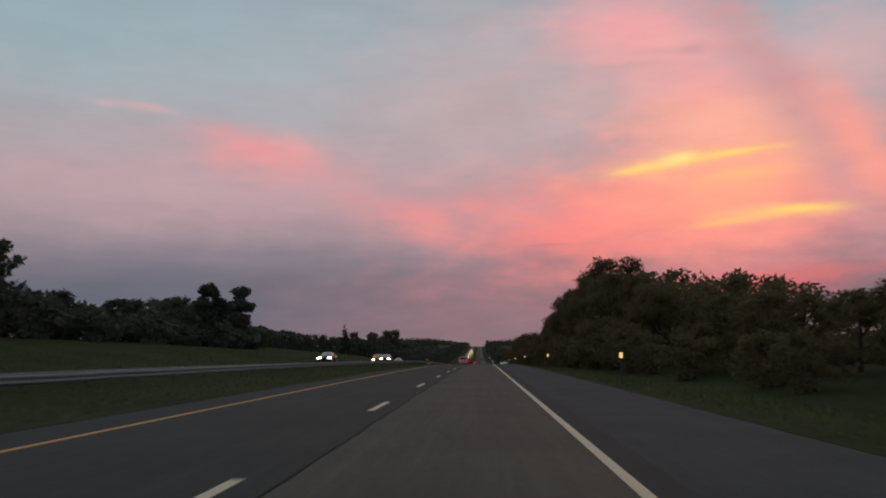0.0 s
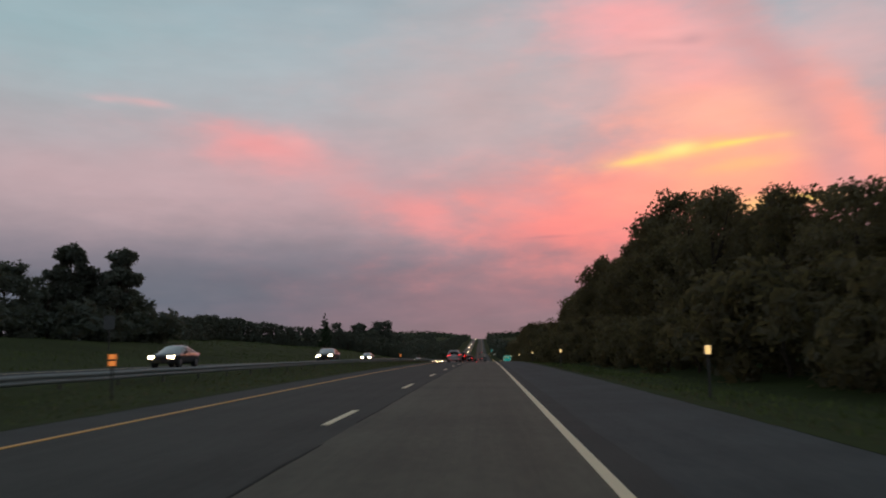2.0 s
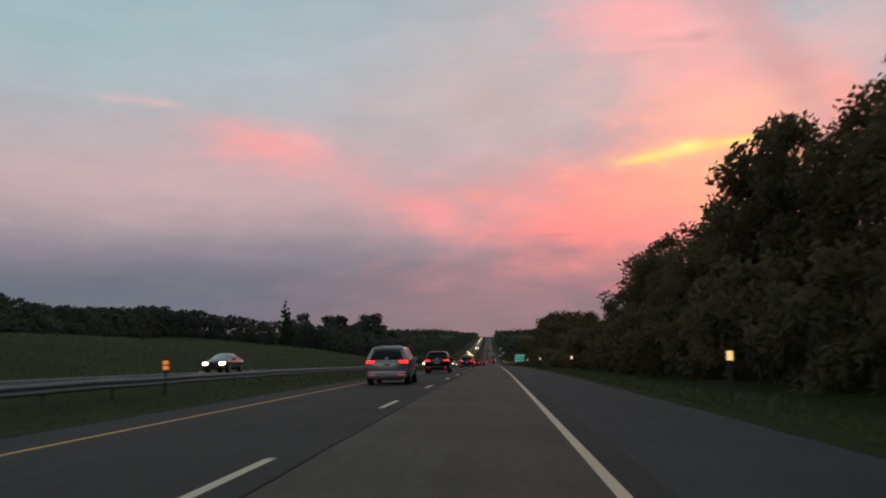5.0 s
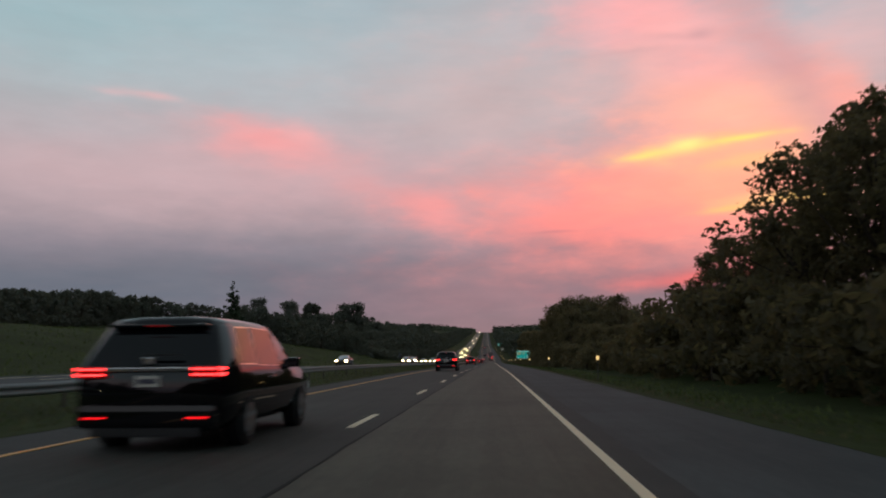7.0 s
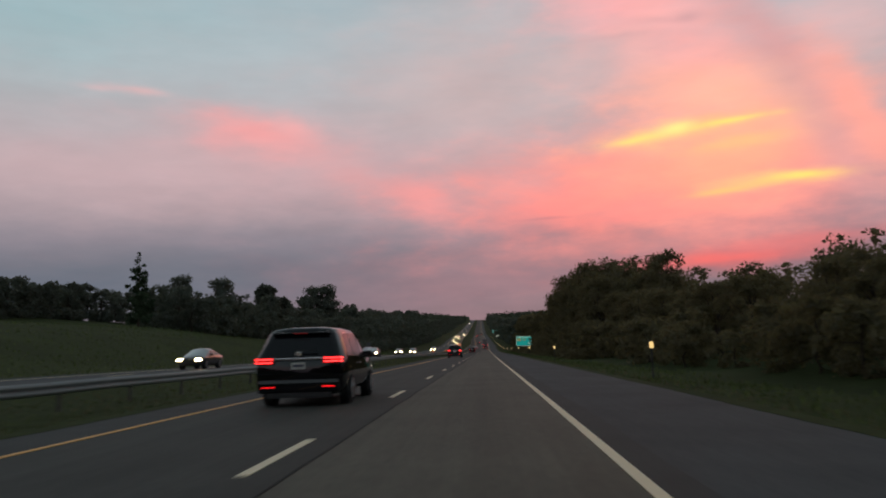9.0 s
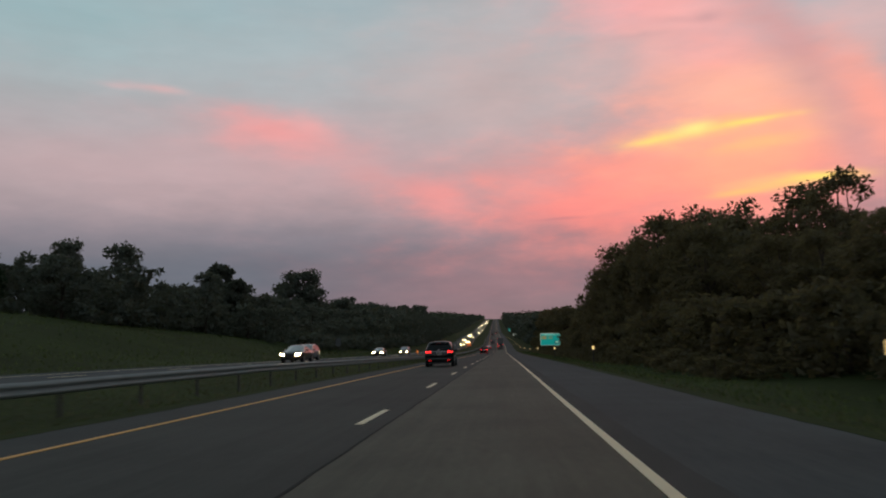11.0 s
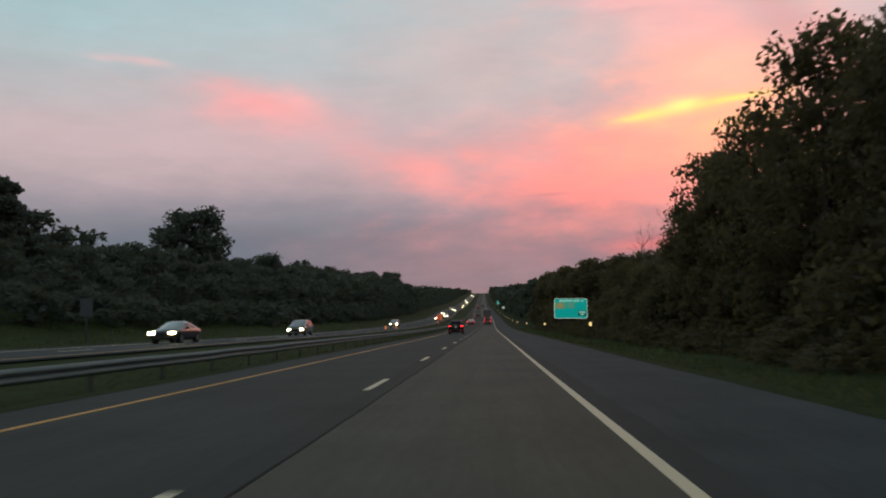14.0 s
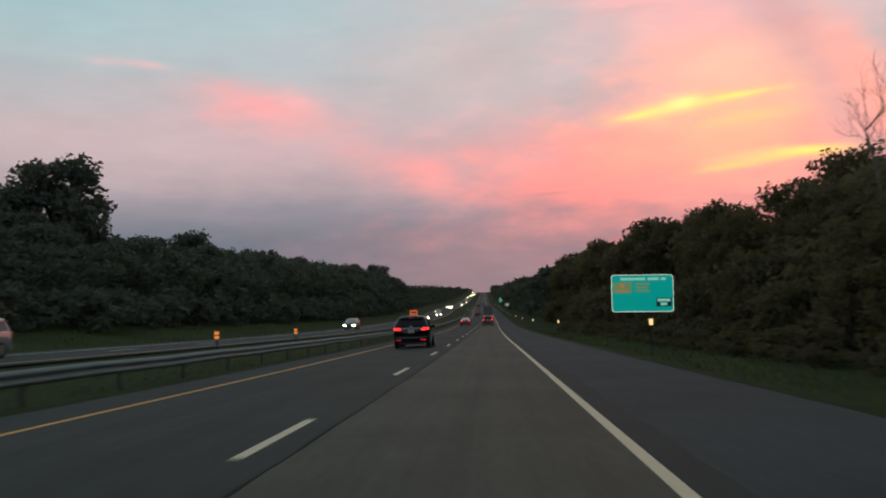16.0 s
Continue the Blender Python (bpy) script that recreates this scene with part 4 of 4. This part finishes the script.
while s < 806:
    h, front = float(np.interp(s, FAR_S, FAR_H)), float(np.interp(s, FAR_S, FRONT_H))
    left_tree(-63 + rng.uniform(-3, 4) + (6 if s > 740 else -4 if 640 < s < 735 else 0), s, h * rng.uniform(0.9, 1.03))
    if s > 425:
        left_tree(-48 + rng.uniform(-2, 2), s + 3, (0.45 * h + 0.55 * front) * rng.uniform(0.9, 1.0))
        stand.append((deep[(i + 2) % 3], -41 + rng.uniform(-1.5, 1.5), s + 1, front * rng.uniform(0.85, 1.0), 1.3, rng.uniform(0, 6.28)))
        for k in range(2):
            stand.append((low[(i + k) % 2], -36.5 + rng.uniform(-1.2, 1.2), s + 3 * k, rng.uniform(2.2, 3.6), 1.4, rng.uniform(0, 6.28)))
    else:
        stand.append((low[i % 2], -58 + rng.uniform(-2, 2), s, rng.uniform(2.5, 4), 1.3, rng.uniform(0, 6.28)))
    stand.append((deep[i % 3], -70 + rng.uniform(-3, 3), s + 4, h * rng.uniform(0.8, 0.96), 1.15, rng.uniform(0, 6.28)))
    stand.append((deep[(i + 1) % 3], -56 + rng.uniform(-2, 2), s + 2, h * rng.uniform(0.66, 0.84), 1.15, rng.uniform(0, 6.28)))
    s += 4.6 + 0.2 * h + rng.uniform(0, 1.5)
woods("woodland", stand, LEAF_COOL, "dense dark thicket beyond the oncoming carriageway")
pair = make_tree(45, 14, 3.4, 0.04, 62, 84, 0.32, LEAF_COOL, "dense round-topped deciduous tree beside a twin", spread=0.8)
put(pair, -54.0, 144.5, 12.6, 14, 1.25)
put(pair, -48.9, 146.5, 12.6, 14, 1.2, 2.0)
put(pair, -67, 475, 18.2, 14, 1.3, 4.0)
put(pair, -61, 466, 13.8, 14, 1.2, 1.0)
for u, s, h, w in ((-48, 66, 9.9, 1.05), (-49.5, 57, 9.1, 1.05), (-68.3, 407, 12.6, 0.85), (-54.6, 431, 11.3, 0.95), (-70, 722, 19.5, 0.9), (-84, 724, 21.5, 1.0), (-52, 792, 19.5, 1.0), (-50, 803, 18.5, 1.1), (-58, 770, 19, 1.0), (-60, 583, 16.2, 1.0)):
    put(mid[1 + int(s) % 2], u, s, h, 14, w, s)
big = make_tree(71, 23, 8.2, 0.1, 84, 120, 0.4, LEAF_COOL, "broad old deciduous tree standing above the wood")
put(big, -65.4, 542, 24.0, 23, 1.24)
pine = make_conifer(81, 17.5, 3.4, "narrow conifer standing above the trees")
put(pine, -70, 389, 15.4, 17.5, 1.1)
put(bare, -62.0, 146, 11.8, 15.5, 1.3, 1.0)
remote = [crown_arrays(111 + k, 14, 5.4, 16, 15, 0.95) for k in range(3)]
stand, s = [], 640.0
while s < 2200:
    for side in (1, -1):
        for row in range(2):
            u = 17.5 + 9 * row + rng.uniform(-2, 3) if side > 0 else -46 - 10 * row - rng.uniform(0, 6) if s < 810 else -36 - 16 * row - rng.uniform(0, 5)
            stand.append((remote[i % 3], u, s + rng.uniform(-3, 3), rng.uniform(11, 15.5) * (1.0 if side > 0 or s < 810 else 0.55 + 0.25 * row), rng.uniform(0.95, 1.25), rng.uniform(0, 6.28)))
            i += 1
    s += 8 + (s - 640) * 0.012
woods("woodland", stand, LEAF_COOL, "distant woods lining both sides of the highway")


def ridge(u0, u1, s, lift, seed):
    """A far wooded ridge: a long bank with an uneven crown line and leafy clumps on its face."""
    rg = np.random.default_rng(seed)
    vs, fs = [], []
    n = int(abs(u1 - u0) / 7)
    for k in range(n):
        u = u0 + (u1 - u0) * k / n
        top = float(road_z(s)) + lift(u) + 3.5 * noise.noise((u * 0.006, 1.0, seed)) + 1.6 * noise.noise((u * 0.04, 5.0, seed))
        for row in range(7):
            z = top - row * 6.5 + rg.uniform(-1.6, 1.6) - 3
            y = s - row * 18 + rg.uniform(-6, 6)
            for q in range(5):
                c = Vector((u + rg.normal() * 3.2, y + rg.normal() * 2, z + rg.normal() * 1.6))
                a = Vector(rg.normal(size=3)).normalized()
                b = a.cross(Vector(rg.normal(size=3))).normalized()
                w = rg.uniform(2.2, 4.2)
                o = len(vs)
                vs += [c - a * w, c - b * w * 0.8, c + a * w, c + b * w * 0.8]
                fs.append((o, o + 1, o + 2, o + 3))
    o = len(vs)
    for k in range(41):
        u = u0 + (u1 - u0) * k / 40
        t = float(road_z(s)) + lift(u) - 3.5
        vs += [Vector((u, s + 3, t)), Vector((u, s - 130, t - 55)), Vector((u, s + 160, t - 55))]
        if k:
            a, b = o + 3 * (k - 1), o + 3 * k
            fs += [(a, b, b + 1, a + 1), (a, a + 2, b + 2, b)]
    return mesh_of("wooded_ridge", vs, fs, [FAR_WOODS])


tagged(new("wooded_ridge", ridge(-1800, -40, 2950, lambda u: 32 - 14 * math.exp(-((u + 40) / 90) ** 2), 3)), "distant wooded ridge beyond the highway, dark at dusk", "woods", kind="stuff")
tagged(new("wooded_ridge", ridge(24, 1700, 2950, lambda u: 20 + 12 * min(1, u / 300), 4)), "distant wooded ridge beyond the highway, dark at dusk", "woods", kind="stuff")

# ---- vehicles ----
# a ring of a body: place along the car at the belt and at the roof, half width, belt height, half width at the roof, roof height
MINIVAN = ((0.0, 0.34, 0.9, 1.06, 0.69, 1.63), (0.16, 0.52, 0.985, 1.07, 0.76, 1.715), (0.72, 0.92, 0.998, 1.065, 0.775, 1.738), (1.5, 1.6, 1.0, 1.05, 0.78, 1.745), (2.7, 2.7, 1.0, 1.03, 0.78, 1.73),
           (3.5, 3.15, 1.0, 1.02, 0.74, 1.67), (4.2, 4.2, 0.98, 1.02, 0.84, 1.08), (4.95, 4.95, 0.93, 0.84, 0.8, 0.9), (5.14, 5.14, 0.82, 0.7, 0.7, 0.74))
SUV = ((0.0, 0.22, 0.86, 1.05, 0.66, 1.58), (0.15, 0.36, 0.94, 1.06, 0.72, 1.67), (1.3, 1.35, 0.95, 1.05, 0.74, 1.7), (2.3, 2.3, 0.95, 1.04, 0.74, 1.69),
       (3.0, 2.75, 0.95, 1.03, 0.71, 1.63), (3.65, 3.65, 0.93, 1.04, 0.82, 1.09), (4.45, 4.45, 0.9, 0.92, 0.78, 0.97), (4.62, 4.62, 0.8, 0.74, 0.7, 0.78))
SEDAN = ((0.0, 0.05, 0.82, 0.9, 0.74, 0.98), (0.2, 0.25, 0.9, 0.94, 0.78, 1.04), (0.85, 1.45, 0.91, 0.95, 0.64, 1.4), (2.0, 2.0, 0.92, 0.93, 0.66, 1.45),
         (2.7, 2.5, 0.92, 0.92, 0.64, 1.4), (3.45, 3.45, 0.91, 0.92, 0.78, 0.97), (4.5, 4.5, 0.87, 0.76, 0.72, 0.82), (4.72, 4.72, 0.76, 0.62, 0.64, 0.66))


def ring_points(yb, yr, w, belt, wr, roof):
    e = max(roof - 0.1, belt + 0.008)
    return [(0.84 * w, yb + 0.03, 0.26), (0.985 * w, yb, 0.42), (w, yb, 0.74), (0.975 * w, yb, belt), (wr, yr, e), (0.84 * wr, yr, roof - 0.02), (0.4 * wr, yr, roof + 0.012)]


def body_mesh(rings, mat):
    k = 7
    vs, fs = [], []
    for r in rings:
        pts = ring_points(*r)
        vs += [(x, y, z) for x, y, z in pts] + [(-x, y, z) for x, y, z in reversed(pts)]
    n = 2 * k
    for i in range(len(rings) - 1):
        a, b = i * n, (i + 1) * n
        fs += [(a + j, b + j, b + (j + 1) % n, a + (j + 1) % n) for j in range(n)]
    for o, flip in ((0, False), ((len(rings) - 1) * n, True)):
        for j in range(k - 1):
            q = (o + j, o + j + 1, o + n - 2 - j, o + n - 1 - j)
            fs.append(q[::-1] if flip else q)
    me = mesh_of("body", vs, fs, [mat], False)
    bm = bmesh.new()
    bm.from_mesh(me)
    bmesh.ops.recalc_face_normals(bm, faces=bm.faces)
    bmesh.ops.bevel(bm, geom=[e for e in bm.edges if len(e.link_faces) == 2 and e.calc_face_angle(0) > radians(24)], offset=0.035, segments=2, affect="EDGES")
    bm.to_mesh(me)
    bm.free()
    me.polygons.foreach_set("use_smooth", [True] * len(me.polygons))
    return me


def panel(corners, inset, proud, thick=0.012):
    """A thin pane laid over four corners, drawn in from its edges and standing a little proud."""
    c = [Vector(p) for p in corners]
    mid = sum(c, Vector()) / 4
    nrm = (c[1] - c[0]).cross(c[3] - c[0]).normalized()
    q = [p + (mid - p).normalized() * inset * (mid - p).length / max(0.3, (mid - p).length) for p in c]
    vs = [p + nrm * proud for p in q] + [p + nrm * (proud - thick) for p in q]
    return mesh_of("pane", vs, [(0, 1, 2, 3), (7, 6, 5, 4), (0, 4, 5, 1), (1, 5, 6, 2), (2, 6, 7, 3), (3, 7, 4, 0)])


def wheel(parent, x, y, r=0.34):
    side = 1 if x > 0 else -1
    bm = disc(bmesh.new(), (x, y, r), "x", r, 0.22, 28)
    bmesh.ops.bevel(bm, geom=[e for e in bm.edges if abs(e.verts[0].co.x - e.verts[1].co.x) < 1e-4], offset=0.03, segments=2, affect="EDGES")
    w = part("wheel", bm, RUBBER, parent)
    bm = disc(bmesh.new(), (x + side * 0.108, y, r), "x", r * 0.66, 0.02, 24)
    for a in range(5):
        m = Matrix.Translation((x + side * 0.122, y, r)) @ Matrix.Rotation(radians(72 * a), 4, "X") @ Matrix.Translation((0, 0, r * 0.3)) @ Matrix.Diagonal((0.02, 0.07, r * 0.6, 1))
        bmesh.ops.create_cube(bm, size=1, matrix=m)
    part("rim", bm, RIM, w, "alloy rim")
    bm = disc(bmesh.new(), (x - side * 0.03, y, r + 0.02), "x", r + 0.06, 0.2, 28)
    part("wheel_arch", bm, BLACK_PLASTIC, parent)


def make_car(name, rings, paint, label, axles, front_lit=False, rear_lit=False, roof_rack=False):
    ob = tagged(empty(name), label, "car")
    L, W = rings[-1][0], max(r[2] for r in rings)
    part("body", body_mesh(rings, paint), paint, ob)
    pts = [ring_points(*r) for r in rings]

    def mirrored(p):
        return (-p[0], p[1], p[2])
    roofed = [i for i in range(len(rings)) if rings[i][5] - rings[i][3] > 0.3]
    for i in roofed[:-1]:
        a, b = pts[i], pts[i + 1]
        for flip in (False, True):
            c = [a[3], b[3], b[4], a[4]]
            if rings is not SEDAN and rings[i][0] < (0.5 if rings is MINIVAN else 0.1):
                continue
            c = [mirrored(p) for p in reversed(c)] if flip else c
            win = part("side_window", panel(c, 0.07, 0.006), CAR_GLASS, ob, "tinted side window")
            part("window_trim", panel(c, 0.045, 0.002), CHROME, win, "chrome window trim")
    r0 = pts[roofed[0]]
    back = [mirrored(r0[3]), r0[3], r0[4], mirrored(r0[4])] if rings is not SEDAN else [mirrored(pts[1][4]), pts[1][4], r0[4], mirrored(r0[4])]
    part("rear_window", panel(back, 0.04 if rings is MINIVAN else 0.09, 0.006), CAR_GLASS, ob, "tinted rear window")
    f0, f1 = pts[roofed[-1]], pts[roofed[-1] + 1]
    part("windscreen", panel([f1[4], mirrored(f1[4]), mirrored(f0[4]), f0[4]], 0.08, 0.006), CAR_GLASS, ob, "dark windscreen")
    for y in axles:
        for x in (-W + 0.1, W - 0.1):
            wheel(ob, x, y)
    mx = pts[roofed[-1]][3]
    for sgn in (-1, 1):
        bm = boxed(sgn * (W + 0.02) - 0.1, sgn * (W + 0.02) + 0.1, mx[1] - 0.1, mx[1] + 0.02, mx[2] + 0.0, mx[2] + 0.16, 0.03)
        part("wing_mirror", bm, paint, ob)
        bm = boxed(sgn * (W - 0.27) - 0.19, sgn * (W - 0.27) + 0.19, L - 0.2, L + 0.012, 0.6, 0.75, 0.04)
        part("head_lamp", bm, HEAD if front_lit else LENS, ob, "bright lit head lamp" if front_lit else "head lamp")
        part("bumper_light", boxed(sgn * (W - 0.3) - 0.08, sgn * (W - 0.3) + 0.08, L - 0.1, L + 0.0, 0.4, 0.48, 0.01), LENS, ob)
        bt = rings[0][3]
        x0, x1 = sorted((sgn * W * 0.55, sgn * W * 0.91))
        lamp = part("tail_lamp", boxed(x0, x1, -0.02, 0.1, bt - 0.13, bt + 0.02, 0.015), TAIL_DIM, ob, "red tail lamp")
        xe = sgn * W * 0.955
        for z in (bt - 0.1, bt - 0.028):
            part("tail_bar", boxed(x0 + 0.02, x1 - 0.02, -0.03, -0.021, z, z + 0.024), TAIL if rear_lit else TAIL_DIM, lamp, "glowing red light bar" if rear_lit else "")
            part("tail_corner", boxed(min(xe, xe - sgn * 0.09), max(xe, xe - sgn * 0.09), -0.01, 0.2, z - 0.006, z + 0.032, 0.012), TAIL if rear_lit else TAIL_DIM, lamp)
        part("bumper_reflector", boxed(sgn * W * 0.66 - 0.14, sgn * W * 0.66 + 0.14, -0.075, -0.03, 0.43, 0.448), REFLEX if rear_lit else TAIL_DIM, ob, "red bumper reflector with its own glow")
        part("door_handle", boxed(min(sgn * W, sgn * (W + 0.03)), max(sgn * W, sgn * (W + 0.03)), L * 0.42, L * 0.42 + 0.2, 0.88, 0.915, 0.008), CHROME, ob, "chrome door handle")
    part("rear_bumper", boxed(-W * 0.9, W * 0.9, -0.06, 0.14, 0.3, 0.6, 0.08), paint, ob)
    part("lower_valance", boxed(-W * 0.7, W * 0.7, -0.045, 0.16, 0.2, 0.31, 0.02), BLACK_PLASTIC, ob)
    part("chrome_strip", boxed(-W * 0.55, W * 0.55, -0.026, 0.02, rings[0][3] - 0.045, rings[0][3] + 0.005, 0.01), CHROME, ob, "chrome tailgate strip")
    plate_ob = part("number_plate", boxed(-0.155, 0.155, -0.03, 0.01, rings[0][3] - 0.24, rings[0][3] - 0.1, 0.004), PLATE, ob, "pale number plate")
    part("plate_bar", boxed(-0.12, 0.12, -0.034, -0.031, rings[0][3] - 0.2, rings[0][3] - 0.14), PLATE_BAR, plate_ob)
    part("grille", boxed(-W * 0.45, W * 0.45, L - 0.02, L + 0.03, 0.48, 0.66, 0.02), BLACK_PLASTIC, ob)
    if rings is not SEDAN:
        r = rings[0]
        part("spoiler", boxed(-r[4] * 0.95, r[4] * 0.95, r[1] - 0.07, r[1] + 0.2, r[5] - 0.045, r[5] + 0.0, 0.02), paint, ob)
        part("logo", boxed(-0.07, 0.07, -0.012, 0.02, r[3] + 0.04, r[3] + 0.13, 0.008), CHROME, ob, "plain chrome maker's badge")
        part("rear_wiper", boxed(-0.05, 0.42, 0.0, 0.03, r[3] + 0.15, r[3] + 0.17), BLACK_PLASTIC, ob)
        part("high_brake_lamp", boxed(-0.16, 0.16, r[1] - 0.108, r[1] - 0.101, r[5] - 0.04, r[5] - 0.02), TAIL_DIM, ob)
    if roof_rack:
        for sgn in (-1, 1):
            part("roof_rail", boxed(sgn * 0.6 - 0.02, sgn * 0.6 + 0.02, 0.9, 2.6, rings[2][5] - 0.01, rings[2][5] + 0.05, 0.015), BLACK_PLASTIC, ob)
    return ob


def make_box_truck(label, rear_lit=True, front_lit=False):
    ob = tagged(empty("truck"), label, "truck")
    part("cargo_box", boxed(-1.25, 1.25, 0, 7.0, 1.0, 3.7, 0.04), TRUCK_BODY, ob)
    part("cab", boxed(-1.15, 1.15, 7.15, 9.2, 0.55, 2.6, 0.18), GREY_PAINT, ob)
    part("windscreen", boxed(-1.0, 1.0, 9.19, 9.215, 1.65, 2.4, 0.01), CAR_GLASS, ob, "dark windscreen")
    part("chassis", boxed(-0.5, 0.5, 0.1, 9.0, 0.55, 0.98), BLACK_PLASTIC, ob)
    part("rear_door", boxed(-1.15, 1.15, -0.03, -0.002, 1.1, 3.6, 0.01), TRUCK_BODY, ob)
    part("under_bar", boxed(-1.15, 1.15, -0.05, 0.1, 0.5, 0.62, 0.02), BLACK_PLASTIC, ob)
    for x in (-1.0, 1.0):
        for y in (1.6, 8.0):
            wheel(ob, x, y, 0.48)
        part("tail_lamp", boxed(x - 0.14, x + 0.14, -0.06, -0.01, 0.78, 0.94, 0.01), TAIL if rear_lit else TAIL_DIM, ob, "glowing red tail lamp")
        part("marker_lamp", boxed(x - 0.08, x + 0.08, -0.05, -0.031, 3.5, 3.58), TAIL_DIM, ob)
        bm = disc(bmesh.new(), (x * 0.85, 9.2, 0.95), "y", 0.12, 0.1, 16)
        part("head_lamp", bm, HEAD if front_lit else LENS, ob)
    return ob


def on_lane(u, s, dz=0.0, back=False):
    slope = math.degrees(math.atan(float(road_z(s + 2) - road_z(s - 2)) / 4))
    return Matrix.Translation(place(u, s, dz)) @ pose(0, 0, 0, -slope if back else slope, 0, 180 if back else 0)


GROUP_AHEAD, GROUP_ON = "traffic in the lanes ahead", "oncoming cars"
van = make_car("minivan", MINIVAN, DARK_PAINT, "dark minivan with glowing red tail lamps, repeated along the passing lane", (1.05, 4.1), rear_lit=True)
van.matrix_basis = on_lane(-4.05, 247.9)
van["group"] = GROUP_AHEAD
# Added repeats of the one moving minivan, placed to fit the camera's view.
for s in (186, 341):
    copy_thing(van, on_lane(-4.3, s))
# Added stand-in for the same minivan farther on, shaped as a sport utility car.
van_as_suv = make_car("suv", SUV, DARK_PAINT, "dark minivan repeated as sport utility car with glowing red tail lamps", (0.85, 3.65), rear_lit=True, roof_rack=True)
van_as_suv.matrix_basis = on_lane(-4.1, 467.6)
van_as_suv["group"] = GROUP_AHEAD
silver_suv = make_car("suv", SUV, SILVER_PAINT, "silver sport utility car with lit tail lamps in the passing lane", (0.85, 3.65), rear_lit=True, roof_rack=True)
silver_suv.matrix_basis = on_lane(-4.4, 157)
silver_suv["group"] = GROUP_AHEAD
grey_suv = make_car("suv", SUV, GREY_PAINT, "grey sport utility car with lit tail lamps far ahead", (0.85, 3.65), rear_lit=True)
grey_suv.matrix_basis = on_lane(-0.4, 566)
grey_suv["group"] = GROUP_AHEAD
for u, s in ((-4.3, 700), (-0.5, 760), (-4.2, 905), (-0.5, 1010)):
    copy_thing(grey_suv, on_lane(u, s))
red_sedan = make_car("sedan", SEDAN, RED_PAINT, "maroon sedan with lit tail lamps in the passing lane far ahead", (0.85, 3.7), rear_lit=True)
red_sedan.matrix_basis = on_lane(-4.6, 571)
red_sedan["group"] = GROUP_AHEAD
truck = make_box_truck("tall grey box truck with red tail lamps far ahead")
truck.matrix_basis = on_lane(-0.6, 640)
truck["group"] = GROUP_AHEAD

on_sedan = make_car("sedan", SEDAN, GREY_PAINT, "oncoming grey sedan with bright head lamps", (0.85, 3.7), front_lit=True)
on_sedan.matrix_basis = on_lane(-20.7, 98, 0.4, True)
on_sedan["group"] = GROUP_ON
for u, s in ((-17.2, 133), (-20.8, 186), (-20.6, 290), (-17.2, 355), (-20.8, 424), (-17.2, 640), (-20.7, 752), (-17.2, 812), (-20.7, 905), (-17.2, 1180), (-20.7, 1330), (-17.2, 1560), (-20.7, 1660), (-17.2, 1740), (-20.7, 1830), (-17.2, 1900), (-20.7, 1980), (-17.2, 2080)):
    copy_thing(on_sedan, on_lane(u, s, 0.4, True))
on_suv = make_car("suv", SUV, WHITE_CAR_PAINT, "oncoming silver-grey sport utility car with bright head lamps", (0.85, 3.65), front_lit=True, roof_rack=True)
on_suv.matrix_basis = on_lane(-20.6, 458, 0.4, True)
on_suv["group"] = GROUP_ON
for u, s in ((-20.7, 149), (-20.6, 372), (-20.7, 547), (-17.2, 700), (-20.7, 860), (-17.2, 1010), (-20.7, 1450)):
    copy_thing(on_suv, on_lane(u, s, 0.4, True))

# ---- verge and median grass ----


def grass_patch(seed, count, u0, u1, s0, s1, tall, blade, wide=1.0):
    rg = np.random.default_rng(seed)
    vs, fs = [], []
    for k in range(count):
        u, s = rg.uniform(u0, u1), s0 + (s1 - s0) * rg.uniform()
        p = on_ground(u, s, -0.02)
        h = tall * rg.uniform(0.4, 1.3)
        a = rg.uniform(0, 6.28)
        w = Vector((math.cos(a), math.sin(a), 0)) * rg.uniform(0.012, 0.026) * wide
        bend = Vector((rg.normal(), rg.normal(), 0)) * h * 0.35
        o = len(vs)
        vs += [p - w, p + w, p + bend + Vector((0, 0, h))]
        fs.append((o, o + 1, o + 2))
    return mesh_of("grass", vs, fs, [blade])


for seed, count, u0, u1, tall, blade, label in ((91, 60000, 4.72, 9.5, 0.085, GRASS, "short uncut grass on the verge beside the shoulder"),
                                         (92, 50000, -13.8, -7.87, 0.1, GRASS, "uncut grass in the median round the guardrail"),
                                         (93, 16000, -44, -25.7, 0.18, GRASS, "meadow grass on the bank beyond the oncoming lanes"),
                                         (94, 14000, -13.4, -7.85, 0.15, DRY_GRASS, "dry straw-coloured grass stalks in the median"),
                                         (95, 9000, 4.66, 6.4, 0.12, DRY_GRASS, "dry straw-coloured grass stalks along the shoulder")):
    tagged(new("grass", grass_patch(seed, count, u0, u1, -5, 540, tall, blade)), label, "grass", kind="stuff")
tagged(new("grass", grass_patch(96, 30000, -110, -27, 150, 470, 0.26, GRASS, 2.6)), "uncut meadow grass and weeds on the slope", "grass", kind="stuff")
tagged(new("grass", grass_patch(97, 9000, -36, -26, 20, 560, 0.24, GRASS, 2.0)), "rank grass along the edge of the oncoming carriageway", "grass", kind="stuff")
tagged(new("grass", grass_patch(98, 10000, 5.2, 10.5, 0, 520, 0.2, GRASS, 1.4)), "taller grass tufts scattered on the verge", "grass", kind="stuff")
